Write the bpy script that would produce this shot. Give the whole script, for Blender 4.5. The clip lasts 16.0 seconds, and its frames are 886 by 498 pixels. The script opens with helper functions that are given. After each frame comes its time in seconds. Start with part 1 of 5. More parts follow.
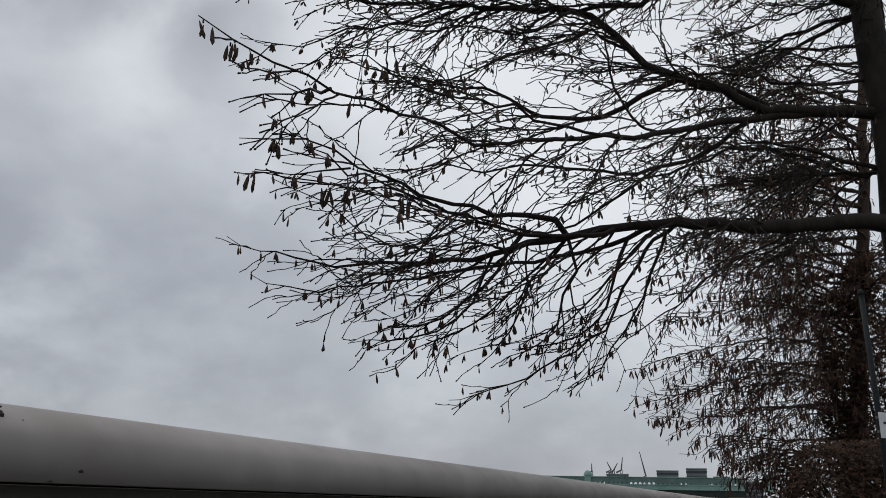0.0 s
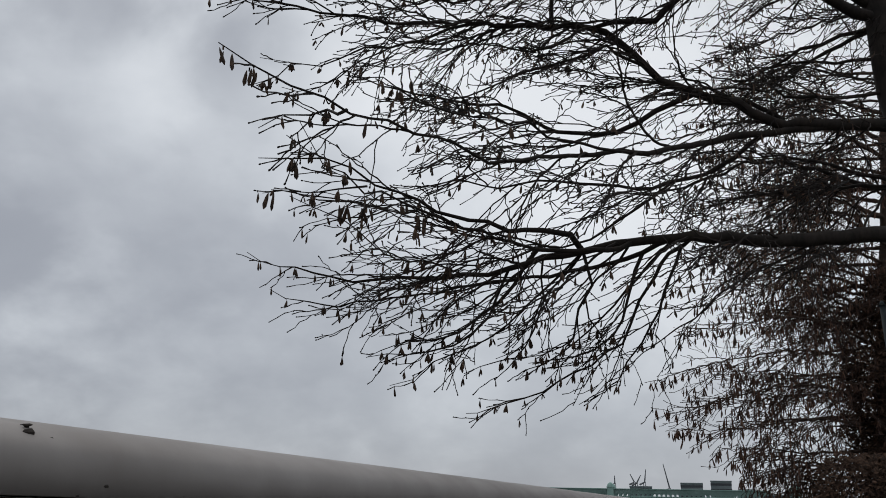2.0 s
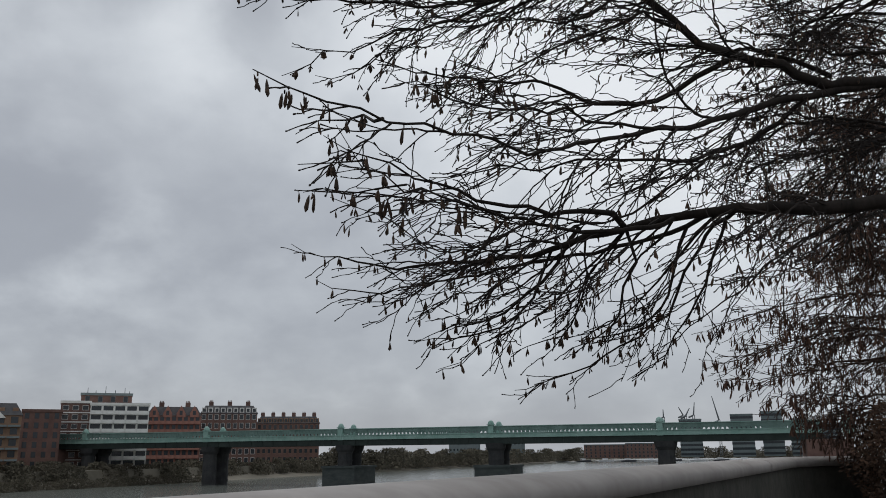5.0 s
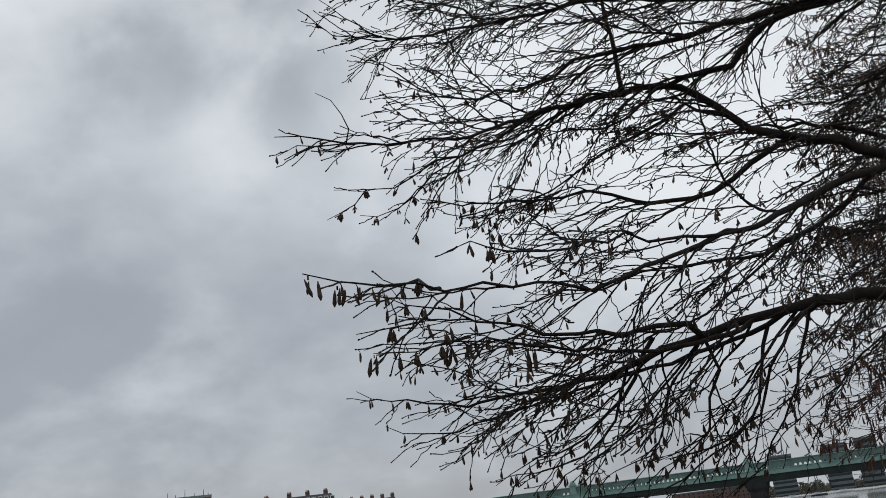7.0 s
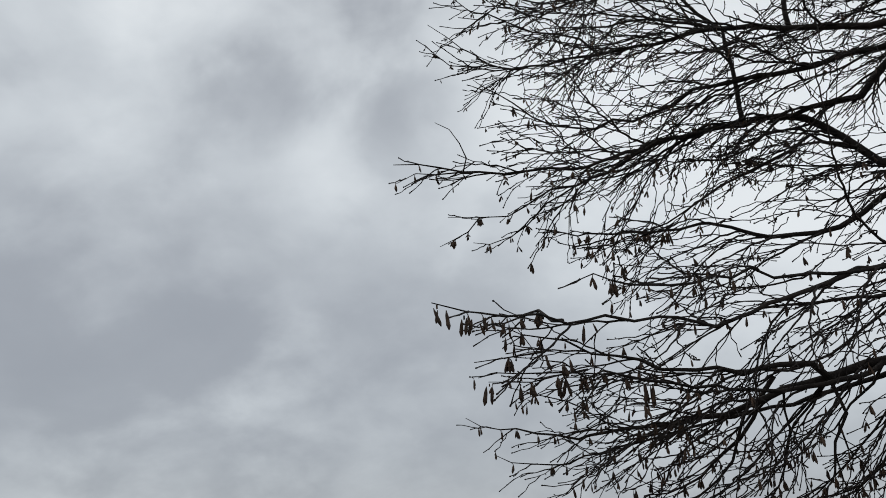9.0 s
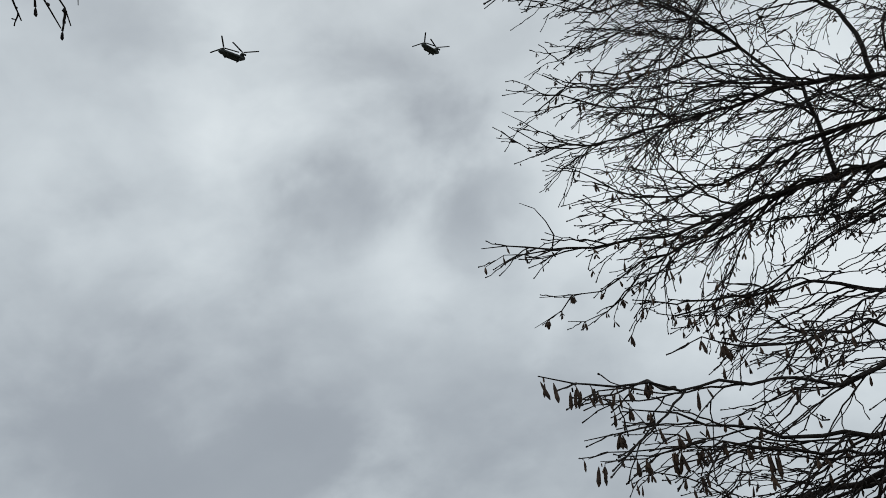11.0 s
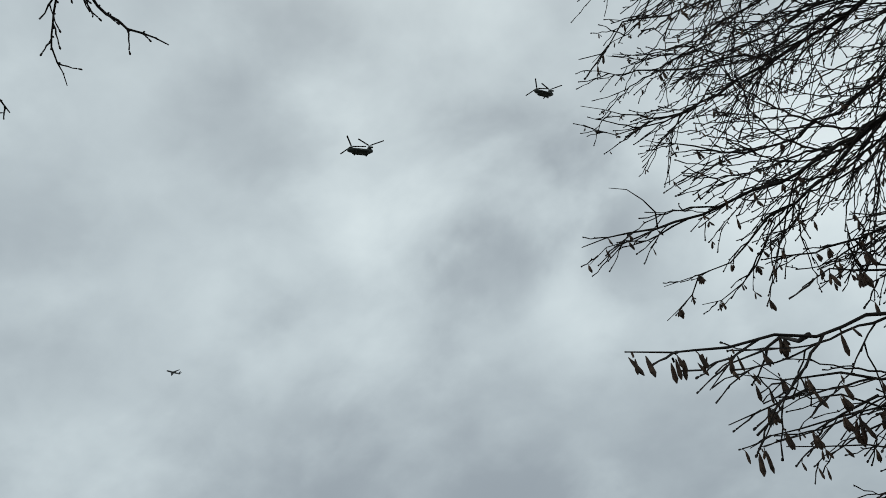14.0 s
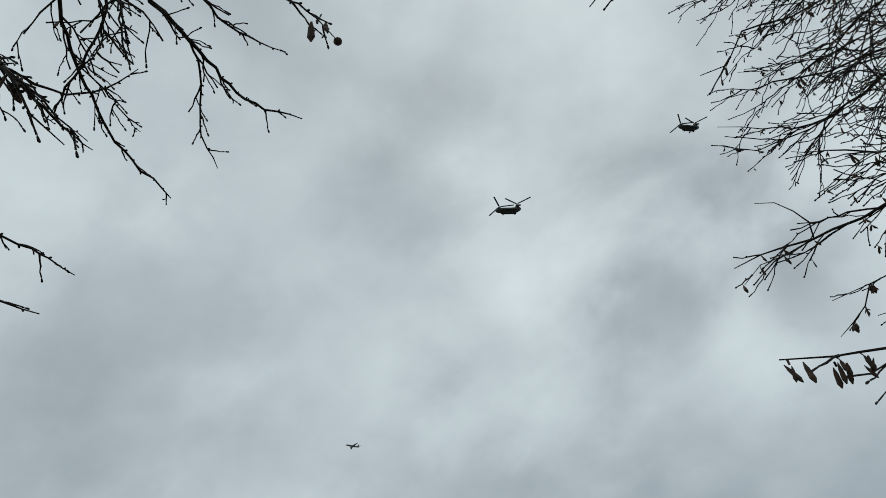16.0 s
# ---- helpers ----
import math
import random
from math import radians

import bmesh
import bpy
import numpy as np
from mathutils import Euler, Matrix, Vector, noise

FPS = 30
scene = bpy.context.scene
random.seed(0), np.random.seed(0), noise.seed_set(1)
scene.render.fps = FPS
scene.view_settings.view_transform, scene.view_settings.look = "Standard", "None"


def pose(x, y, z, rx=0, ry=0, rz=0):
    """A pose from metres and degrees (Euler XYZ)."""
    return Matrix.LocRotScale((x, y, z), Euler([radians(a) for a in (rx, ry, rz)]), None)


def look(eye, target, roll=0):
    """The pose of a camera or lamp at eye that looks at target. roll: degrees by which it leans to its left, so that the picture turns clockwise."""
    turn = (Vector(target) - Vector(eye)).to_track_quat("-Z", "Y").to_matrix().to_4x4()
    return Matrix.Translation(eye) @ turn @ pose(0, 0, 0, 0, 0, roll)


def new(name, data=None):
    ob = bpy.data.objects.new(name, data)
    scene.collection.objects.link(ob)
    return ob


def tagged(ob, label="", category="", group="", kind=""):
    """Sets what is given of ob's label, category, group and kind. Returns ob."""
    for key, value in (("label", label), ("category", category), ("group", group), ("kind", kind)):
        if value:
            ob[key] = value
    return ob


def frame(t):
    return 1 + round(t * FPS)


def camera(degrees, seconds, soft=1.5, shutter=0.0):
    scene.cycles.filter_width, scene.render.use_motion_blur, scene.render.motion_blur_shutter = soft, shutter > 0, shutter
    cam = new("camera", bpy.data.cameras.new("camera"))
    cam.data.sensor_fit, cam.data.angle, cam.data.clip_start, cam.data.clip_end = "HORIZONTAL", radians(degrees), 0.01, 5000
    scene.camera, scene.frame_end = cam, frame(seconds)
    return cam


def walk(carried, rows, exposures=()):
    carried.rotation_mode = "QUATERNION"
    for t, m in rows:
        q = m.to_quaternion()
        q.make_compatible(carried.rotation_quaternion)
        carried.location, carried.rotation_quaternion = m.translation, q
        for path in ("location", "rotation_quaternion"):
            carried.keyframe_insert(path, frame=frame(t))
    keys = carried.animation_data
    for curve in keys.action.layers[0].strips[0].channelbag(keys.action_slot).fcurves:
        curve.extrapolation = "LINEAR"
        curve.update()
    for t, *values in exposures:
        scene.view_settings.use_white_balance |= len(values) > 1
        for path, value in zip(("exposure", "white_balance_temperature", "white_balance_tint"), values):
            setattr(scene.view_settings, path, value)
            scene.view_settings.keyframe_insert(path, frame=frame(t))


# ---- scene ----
cam = camera(56.3, 16.0, soft=0.9)
PATH = [
    (0, (0.789, 1.011, 1.9976), (0.942, 2.918, 2.5854), 1.2),
    (0.5, (0.797, 0.974, 2.0144), (0.94, 2.881, 2.5884), 1.8),
    (1, (0.802, 0.974, 2.0133), (0.929, 2.876, 2.6123), 1.7),
    (1.5, (0.789, 0.993, 2.015), (0.905, 2.894, 2.6118), 1.4),
    (2, (0.806, 0.95, 2.0017), (0.908, 2.849, 2.6124), 1.4),
    (2.5, (0.806, 0.967, 1.9936), (0.883, 2.882, 2.5619), -0.1),
    (3, (0.82, 0.891, 1.9802), (0.84, 2.813, 2.5362), -0.3),
    (3.2, (0.81, 0.865, 1.97), (0.83, 2.786, 2.541), -1.3),
    (5.3, (0.785, 0.898, 2.34), (0.782, 2.841, 2.815), -0.2),
    (5.5, (0.742, 0.916, 2.451), (0.717, 2.848, 2.966), 0.2),
    (5.6, (0.724, 0.902, 2.489), (0.687, 2.822, 3.047), -1.0),
    (6, (0.757, 0.9, 2.552), (0.67, 2.813, 3.129), -0.4),
    (6.5, (0.797, 0.989, 2.59), (0.572, 2.881, 3.197), -3.0),
    (7, (0.775, 0.931, 2.574), (0.667, 2.823, 3.213), -6.9),
    (7.5, (0.738, 0.912, 2.582), (0.645, 2.794, 3.253), -6.3),
    (8, (0.729, 0.943, 2.578), (0.481, 2.804, 3.269), -4.1),
    (8.2, (0.701, 0.918, 2.597), (0.41, 2.773, 3.287), -2.9),
    (10.3, (0.672, 0.88, 2.556), (0.279, 2.674, 3.348), -4.4),
    (10.5, (0.655, 0.897, 2.537), (0.24, 2.678, 3.346), -4.1),
    (11, (0.633, 0.923, 2.556), (0.152, 2.625, 3.489), -5.5),
    (11.5, (0.625, 0.985, 2.564), (0.173, 2.64, 3.592), -9.2),
    (12, (0.679, 1.083, 2.571), (0.175, 2.713, 3.615), -10.1),
    (12.5, (0.713, 1.168, 2.537), (0.159, 2.751, 3.627), -10.4),
    (13, (0.702, 1.254, 2.531), (0.052, 2.742, 3.699), -12.4),
    (13.5, (0.754, 1.321, 2.492), (0.031, 2.746, 3.695), -13.8),
    (14, (0.763, 1.34, 2.511), (-0.007, 2.824, 3.608), -13.4),
    (14.5, (0.741, 1.345, 2.463), (-0.103, 2.814, 3.526), -13.9),
    (15, (0.768, 1.332, 2.49), (-0.142, 2.766, 3.545), -12.6),
    (15.5, (0.771, 1.326, 2.502), (-0.178, 2.662, 3.648), -12.1),
    (15.6, (0.77, 1.326, 2.493), (-0.191, 2.631, 3.666), -12.2),
    (16, (0.793, 1.372, 2.432), (-0.183, 2.564, 3.707), -12.8),
]
EXPOSURES = [
    (0.0, 0.0, 6600, 12), (8.0, 0.04, 6600, 10), (10.5, 0.0, 6550, 8), (12.0, 0.03, 6450, 5), (16.0, -0.05, 6400, 2),
]
walk(cam, [(t, look(eye, target, roll)) for t, eye, target, roll in PATH], EXPOSURES)

GROUND, WATER = 0.9, -6.0
BANK = Vector((0.469, 0.883, 0.0))          # the way the parapet runs
OUT = Vector((-0.883, 0.469, 0.0))          # from the path towards the river
WALL0 = Vector((-0.081, 1.443, 0.0))        # a point on the parapet's inner face
FLOW = Vector((0.36, 0.933, 0.0))           # the way the river runs
CROSS = Vector((-0.933, 0.36, 0.0))


def toward(az, el, dist):
    a, e = radians(az), radians(el)
    return Vector((0.78 + dist * math.sin(a) * math.cos(e), 0.9 + dist * math.cos(a) * math.cos(e), 2.34 + dist * math.sin(e)))


# ---- world and sun ----
world = bpy.data.worlds.new("overcast_sky")
scene.world = world
world.use_nodes = True
wn, wl = world.node_tree.nodes, world.node_tree.links
wn.clear()


def wnode(kind, **props):
    n = wn.new(kind)
    for key, value in props.items():
        if key in n.inputs:
            n.inputs[key].default_value = value
    return n


def wmath(op, a, b=None, c=None, clamp=False):
    n = wn.new("ShaderNodeMath")
    n.operation, n.use_clamp = op, clamp
    for i, v in enumerate((a, b, c)):
        if v is None:
            continue
        if isinstance(v, (int, float)):
            n.inputs[i].default_value = v
        else:
            wl.new(v, n.inputs[i])
    return n.outputs[0]


tc = wn.new("ShaderNodeTexCoord")
direction = tc.outputs["Generated"]
split = wn.new("ShaderNodeSeparateXYZ")
wl.new(direction, split.inputs[0])
# the cloud deck is a plane overhead, so its forms crowd together low down
low = wmath("ADD", wmath("MAXIMUM", split.outputs[2], 0.0), 0.55)
plane = wn.new("ShaderNodeCombineXYZ")
wl.new(wmath("DIVIDE", split.outputs[0], low), plane.inputs[0])
wl.new(wmath("DIVIDE", split.outputs[1], low), plane.inputs[1])
plane.inputs[2].default_value = 1.7


def cloud_noise(scale, detail, rough, distortion):
    n = wnode("ShaderNodeTexNoise", Scale=scale, Detail=detail, Roughness=rough, Distortion=distortion)
    wl.new(plane.outputs[0], n.inputs["Vector"])
    return n.outputs["Fac"]


big, small, fine = cloud_noise(2.2, 4, 0.45, 0.15), cloud_noise(5.5, 5, 0.5, 0.2), cloud_noise(14.0, 4, 0.55, 0.2)
cover = wmath("ADD", wmath("MULTIPLY", big, 0.46), wmath("ADD", wmath("MULTIPLY_ADD", small, 0.33, 0.05), wmath("MULTIPLY", fine, 0.10)))


def cloud_lump(az, el, width, power, warp=0.10):
    """A soft lump of brighter or darker cloud round one bearing, its edge torn by the noise."""
    a, e = radians(az), radians(el)
    dot = wn.new("ShaderNodeVectorMath")
    dot.operation = "DISTANCE"
    wl.new(direction, dot.inputs[0])
    dot.inputs[1].default_value = (math.sin(a) * math.cos(e), math.cos(a) * math.cos(e), math.sin(e))
    d = wmath("ADD", dot.outputs["Value"], wmath("MULTIPLY", wmath("SUBTRACT", small, 0.5), warp * 4))
    ramp = wn.new("ShaderNodeMapRange")
    ramp.interpolation_type = "SMOOTHSTEP"
    wl.new(d, ramp.inputs["Value"])
    ramp.inputs["From Min"].default_value, ramp.inputs["From Max"].default_value = width, 0.0
    return wmath("MULTIPLY", ramp.outputs[0], power)


cover = wmath("ADD", cover, wmath("MULTIPLY", wmath("SUBTRACT", wmath("MAXIMUM", split.outputs[2], 0.0), 0.45), 0.20))
lumps = [(-17.5, 24.5, 0.18, 0.13), (-22, 31, 0.10, -0.06), (-17, 14, 0.16, -0.025), (-28, 8, 0.18, -0.08), (-20, 34.5, 0.13, -0.055), (-28, 15, 0.14, -0.03),
         (-44, 30, 0.17, 0.07), (-7, 18, 0.13, -0.05), (-12, 14, 0.22, 0.035), (-18.5, 20, 0.16, -0.05), (-13.5, 30.5, 0.12, -0.075), (-63, 37.5, 0.18, -0.06), (10, 24, 0.42, 0.17), (26, 18, 0.40, 0.15), (-4, 34, 0.2, 0.05), (-2, 24, 0.24, 0.12), (-64, 44, 0.28, 0.06), (-57, 33, 0.2, 0.05), (-31, 39, 0.2, -0.035), (-40, 21, 0.16, -0.05), (-42, 43, 0.14, -0.04), (-14, 31, 0.12, -0.05)]
for az, el, width, power in lumps:
    cover = wmath("ADD", cover, cloud_lump(az, el, width, power))
ramp = wn.new("ShaderNodeValToRGB")
wl.new(cover, ramp.inputs[0])
ramp.color_ramp.interpolation = "B_SPLINE"
for i, (at, colour) in enumerate(((0.34, (0.30, 0.325, 0.365)), (0.48, (0.43, 0.465, 0.505)), (0.60, (0.60, 0.645, 0.685)), (0.72, (0.76, 0.80, 0.83)))):
    e = ramp.color_ramp.elements[i] if i < 2 else ramp.color_ramp.elements.new(at)
    e.position, e.color = at, (*colour, 1)
sky = wn.new("ShaderNodeTexSky")
sky.sky_type, sky.sun_disc, sky.sun_elevation, sky.sun_rotation = "NISHITA", False, radians(60), radians(-20)
tone = wn.new("ShaderNodeMix")
tone.data_type, tone.blend_type = "RGBA", "ADD"
tone.inputs["Factor"].default_value = 0.006
wl.new(ramp.outputs[0], tone.inputs["A"])
wl.new(sky.outputs[0], tone.inputs["B"])
back = wnode("ShaderNodeBackground", Strength=1.0)
wl.new(tone.outputs["Result"], back.inputs["Color"])
wl.new(back.outputs[0], wn.new("ShaderNodeOutputWorld").inputs["Surface"])

sun = new("sun", bpy.data.lights.new("sun", "SUN"))
sun.data.energy, sun.data.angle, sun.data.color = 0.5, radians(30), (1.0, 0.97, 0.92)
sun.matrix_world = look((0, 0, 50), (-20 * math.sin(radians(-20)), -20 * math.cos(radians(-20)), 15))


# ---- materials ----
def material(name, colour, other, scale=6.0, rough=0.8, bump=0.3, metal=0.0, island=0.0, fine=5.0, stretch=(1, 1, 1), spec=0.3):
    """Two colours mixed by noise at two scales, with fine relief."""
    m = bpy.data.materials.new(name)
    m.use_nodes = True
    n, l = m.node_tree.nodes, m.node_tree.links
    b = n["Principled BSDF"]
    b.inputs["Roughness"].default_value, b.inputs["Metallic"].default_value = rough, metal
    b.inputs["Specular IOR Level"].default_value = spec
    co = n.new("ShaderNodeTexCoord")
    mp = n.new("ShaderNodeMapping")
    mp.inputs["Scale"].default_value = stretch
    l.new(co.outputs["Object"], mp.inputs[0])
    t1, t2 = n.new("ShaderNodeTexNoise"), n.new("ShaderNodeTexNoise")
    for t, s, d in ((t1, scale, 4), (t2, scale * fine, 6)):
        t.inputs["Scale"].default_value, t.inputs["Detail"].default_value = s, d
        l.new(mp.outputs[0], t.inputs["Vector"])
    add = n.new("ShaderNodeMath")
    add.operation = "MULTIPLY_ADD"
    l.new(t2.outputs["Fac"], add.inputs[0])
    add.inputs[1].default_value = 0.45
    l.new(t1.outputs["Fac"], add.inputs[2])
    mr = n.new("ShaderNodeMapRange")
    l.new(add.outputs[0], mr.inputs["Value"])
    mr.inputs["From Min"].default_value, mr.inputs["From Max"].default_value = 0.5, 0.95
    mix = n.new("ShaderNodeMix")
    mix.data_type = "RGBA"
    mix.inputs["A"].default_value, mix.inputs["B"].default_value = (*colour, 1), (*other, 1)
    l.new(mr.outputs[0], mix.inputs["Factor"])
    last = mix.outputs["Result"]
    if island:
        g = n.new("ShaderNodeNewGeometry")
        hs = n.new("ShaderNodeHueSaturation")
        k = n.new("ShaderNodeMapRange")
        l.new(g.outputs["Random Per Island"], k.inputs["Value"])
        k.inputs["To Min"].default_value, k.inputs["To Max"].default_value = 1 - island, 1 + island
        l.new(k.outputs[0], hs.inputs["Value"])
        l.new(last, hs.inputs["Color"])
        last = hs.outputs[0]
    l.new(last, b.inputs["Base Color"])
    if bump:
        bp = n.new("ShaderNodeBump")
        bp.inputs["Strength"].default_value, bp.inputs["Distance"].default_value = bump, 0.02 / scale * 6
        l.new(add.outputs[0], bp.inputs["Height"])
        l.new(bp.outputs[0], b.inputs["Normal"])
    return m


BARK = material("bark", (0.012, 0.0095, 0.008), (0.034, 0.026, 0.021), 14, 0.9, 0.6, stretch=(1, 1, 0.4))
TWIG = material("twig_bark", (0.012, 0.009, 0.008), (0.032, 0.0235, 0.019), 25, 0.85, 0.0, island=0.3)
BARK_BROWN = material("brown_bark", (0.036, 0.024, 0.018), (0.075, 0.050, 0.037), 12, 0.9, 0.6, stretch=(1, 1, 0.4))
TWIG_BROWN = material("brown_twig", (0.030, 0.018, 0.0135), (0.072, 0.042, 0.031), 25, 0.85, 0.0, island=0.3)
CATKIN = material("brown_catkin", (0.05, 0.027, 0.018), (0.125, 0.064, 0.042), 40, 0.8, 0.0, island=0.5)
POD = material("dry_pod", (0.032, 0.021, 0.015), (0.11, 0.066, 0.042), 40, 0.8, 0.0, island=0.5)
HEDGE = material("brown_hedge_leaf", (0.045, 0.026, 0.017), (0.095, 0.053, 0.032), 20, 0.8, 0.0, island=0.5)
COPING = material("worn_coping", (0.25, 0.225, 0.208), (0.40, 0.37, 0.352), 1.6, 0.6, 0.05, fine=6)
# wall stone darkened: the shadow below the coping is in its colour
WALLSTONE = material("shade_dark_parapet_stone", (0.045, 0.045, 0.038), (0.085, 0.08, 0.068), 3, 0.9, 0.5)
PATHMAT = material("path_asphalt", (0.045, 0.044, 0.042), (0.075, 0.072, 0.068), 1.2, 0.9, 0.3, fine=30)
MUD = material("river_mud", (0.10, 0.092, 0.07), (0.17, 0.15, 0.115), 0.05, 0.7, 0.1, fine=12)
GREEN = material("bridge_green_paint", (0.19, 0.33, 0.285), (0.30, 0.445, 0.40), 0.35, 0.55, 0.05)
DULLGREEN = material("bridge_weathered_paint", (0.10, 0.165, 0.148), (0.18, 0.265, 0.24), 0.35, 0.65, 0.05)
# bridge green taken near black: the shade below the fascia, put into the colour
SHADE_GREEN = material("bridge_shaded_steel", (0.014, 0.024, 0.021), (0.03, 0.042, 0.037), 0.4, 0.6, 0.05)
PIER = material("pier_iron", (0.028, 0.03, 0.032), (0.055, 0.055, 0.055), 0.5, 0.8, 0.1)
CAISSON = material("caisson_stone", (0.04, 0.05, 0.05), (0.075, 0.085, 0.082), 0.4, 0.85, 0.15, stretch=(1, 1, 2.5))
BRICK_RED = material("red_brick", (0.27, 0.125, 0.10), (0.38, 0.19, 0.15), 0.3, 0.9, 0.1)
BRICK_BROWN = material("brown_brick", (0.12, 0.072, 0.06), (0.20, 0.12, 0.10), 0.3, 0.9, 0.1)
BRICK_TAN = material("tan_brick", (0.20, 0.125, 0.085), (0.31, 0.20, 0.135), 0.3, 0.9, 0.1)
WHITE = material("white_render", (0.72, 0.71, 0.67), (0.84, 0.83, 0.79), 0.3, 0.7, 0.05)
SLATE = material("slate_roof", (0.065, 0.065, 0.072), (0.12, 0.115, 0.115), 0.4, 0.75, 0.1)
# concrete tinted teal: distance haze is mixed into the base colour
CONCRETE = material("haze_tinted_concrete", (0.12, 0.15, 0.155), (0.20, 0.235, 0.24), 0.1, 0.8, 0.05)
STEEL = material("crane_steel", (0.10, 0.11, 0.12), (0.17, 0.18, 0.19), 0.3, 0.6, 0.0)
HELI = material("dark_green_airframe", (0.018, 0.023, 0.02), (0.03, 0.036, 0.03), 0.6, 0.6, 0.0)
ROTOR = material("rotor_blade", (0.02, 0.02, 0.02), (0.035, 0.035, 0.035), 0.6, 0.6, 0.0)
AIRLINER = material("airliner_skin", (0.07, 0.075, 0.085), (0.12, 0.125, 0.135), 0.1, 0.4, 0.0)
WOOD_FAR = material("far_winter_trees", (0.06, 0.055, 0.04), (0.125, 0.11, 0.08), 0.1, 0.95, 0.0, island=0.45)
HULL = material("boat_hull", (0.05, 0.055, 0.065), (0.10, 0.10, 0.11), 0.6, 0.5, 0.0)
HULL_RED = material("red_boat_hull", (0.26, 0.05, 0.04), (0.36, 0.09, 0.07), 0.6, 0.5, 0.0)
SIGN = material("white_sign", (0.66, 0.67, 0.68), (0.78, 0.79, 0.80), 3, 0.5, 0.0)
POLE = material("painted_pole", (0.012, 0.017, 0.018), (0.022, 0.028, 0.03), 5, 0.8, 0.05)

GLASS = bpy.data.materials.new("window_glass")
GLASS.use_nodes = True
gb = GLASS.node_tree.nodes["Principled BSDF"]
gb.inputs["Base Color"].default_value, gb.inputs["Roughness"].default_value = (0.03, 0.036, 0.042, 1), 0.08

WATERMAT = bpy.data.materials.new("river_water")
WATERMAT.use_nodes = True
n, l = WATERMAT.node_tree.nodes, WATERMAT.node_tree.links
b = n["Principled BSDF"]
b.inputs["Base Color"].default_value, b.inputs["Roughness"].default_value, b.inputs["IOR"].default_value = (0.14, 0.15, 0.135, 1), 0.16, 1.33
co = n.new("ShaderNodeTexCoord")
n1 = n.new("ShaderNodeTexNoise")
n1.inputs["Scale"].default_value, n1.inputs["Detail"].default_value = 0.8, 6
l.new(co.outputs["Object"], n1.inputs["Vector"])
bp = n.new("ShaderNodeBump")
bp.inputs["Strength"].default_value, bp.inputs["Distance"].default_value = 0.25, 0.25
l.new(n1.outputs["Fac"], bp.inputs["Height"])
l.new(bp.outputs[0], b.inputs["Normal"])


# ---- mesh helpers ----
class Soup:
    """Gathers faces for one mesh."""

    def __init__(self):
        self.v, self.f = [], []

    def tube(self, pts, radii, sides, cap=True):
        base, k = len(self.v), len(pts)
        side = None
        for i, p in enumerate(pts):
            t = (pts[min(i + 1, k - 1)] - pts[max(i - 1, 0)]).normalized()
            if side is None:
                side = t.orthogonal().normalized()
            side = (side - t * side.dot(t)).normalized()
            up = t.cross(side)
            for j in range(sides):
                a = 2 * math.pi * j / sides
                self.v.append(p + (side * math.cos(a) + up * math.sin(a)) * radii[i])
        for i in range(k - 1):
            for j in range(sides):
                a, c = base + i * sides + j, base + i * sides + (j + 1) % sides
                self.f.append((a, c, c + sides, a + sides))
        if cap:
            self.f.append(tuple(base + (k - 1) * sides + j for j in range(sides)))
            self.f.append(tuple(base + sides - 1 - j for j in range(sides)))

    def spindle(self, p, q, r, sides=5, flat=1.0):
        """A pod from p to q, fattest below its middle."""
        t = (q - p).normalized()
        s = t.orthogonal().normalized()
        u = t.cross(s)
        base = len(self.v)
        for f, w in ((0.0, 0.18), (0.3, 0.75), (0.78, 1.0), (1.0, 0.24)):
            for j in range(sides):
                a = 2 * math.pi * j / sides
                self.v.append(p.lerp(q, f) + (s * math.cos(a) + u * math.sin(a) * flat) * r * w)
        for i in range(3):
            for j in range(sides):
                a, c = base + i * sides + j, base + i * sides + (j + 1) % sides
                self.f.append((a, c, c + sides, a + sides))

    def box(self, lo, hi, m=None):
        base = len(self.v)
        for z in (lo[2], hi[2]):
            for x, y in ((lo[0], lo[1]), (hi[0], lo[1]), (hi[0], hi[1]), (lo[0], hi[1])):
                p = Vector((x, y, z))
                self.v.append(m @ p if m else p)
        for q in ((3, 2, 1, 0), (4, 5, 6, 7), (0, 1, 5, 4), (1, 2, 6, 5), (2, 3, 7, 6), (3, 0, 4, 7)):
            self.f.append(tuple(base + i for i in q))

    def mesh(self, name, mat, smooth=False):
        me = bpy.data.meshes.new(name)
        me.from_pydata([tuple(p) for p in self.v], [], self.f)
        me.materials.append(mat)
        if smooth:
            me.shade_smooth()
        return me


def part(name, soup, mat, parent, label="", smooth=False, kind=""):
    ob = new(name, soup if isinstance(soup, bpy.types.Mesh) else soup.mesh(name, mat, smooth))
    ob.parent = parent
    return tagged(ob, label, kind=kind)


def thing(name, label, category, group="", at=None):
    ob = new(name)
    ob.empty_display_size = 0.2
    if at is not None:
        ob.matrix_world = at
    return tagged(ob, label, category, group)


def rounded(bm_box, offset, segments=2):
    bmesh.ops.bevel(bm_box, geom=bm_box.edges[:], offset=offset, segments=segments, affect="EDGES", profile=0.5)
    return bm_box


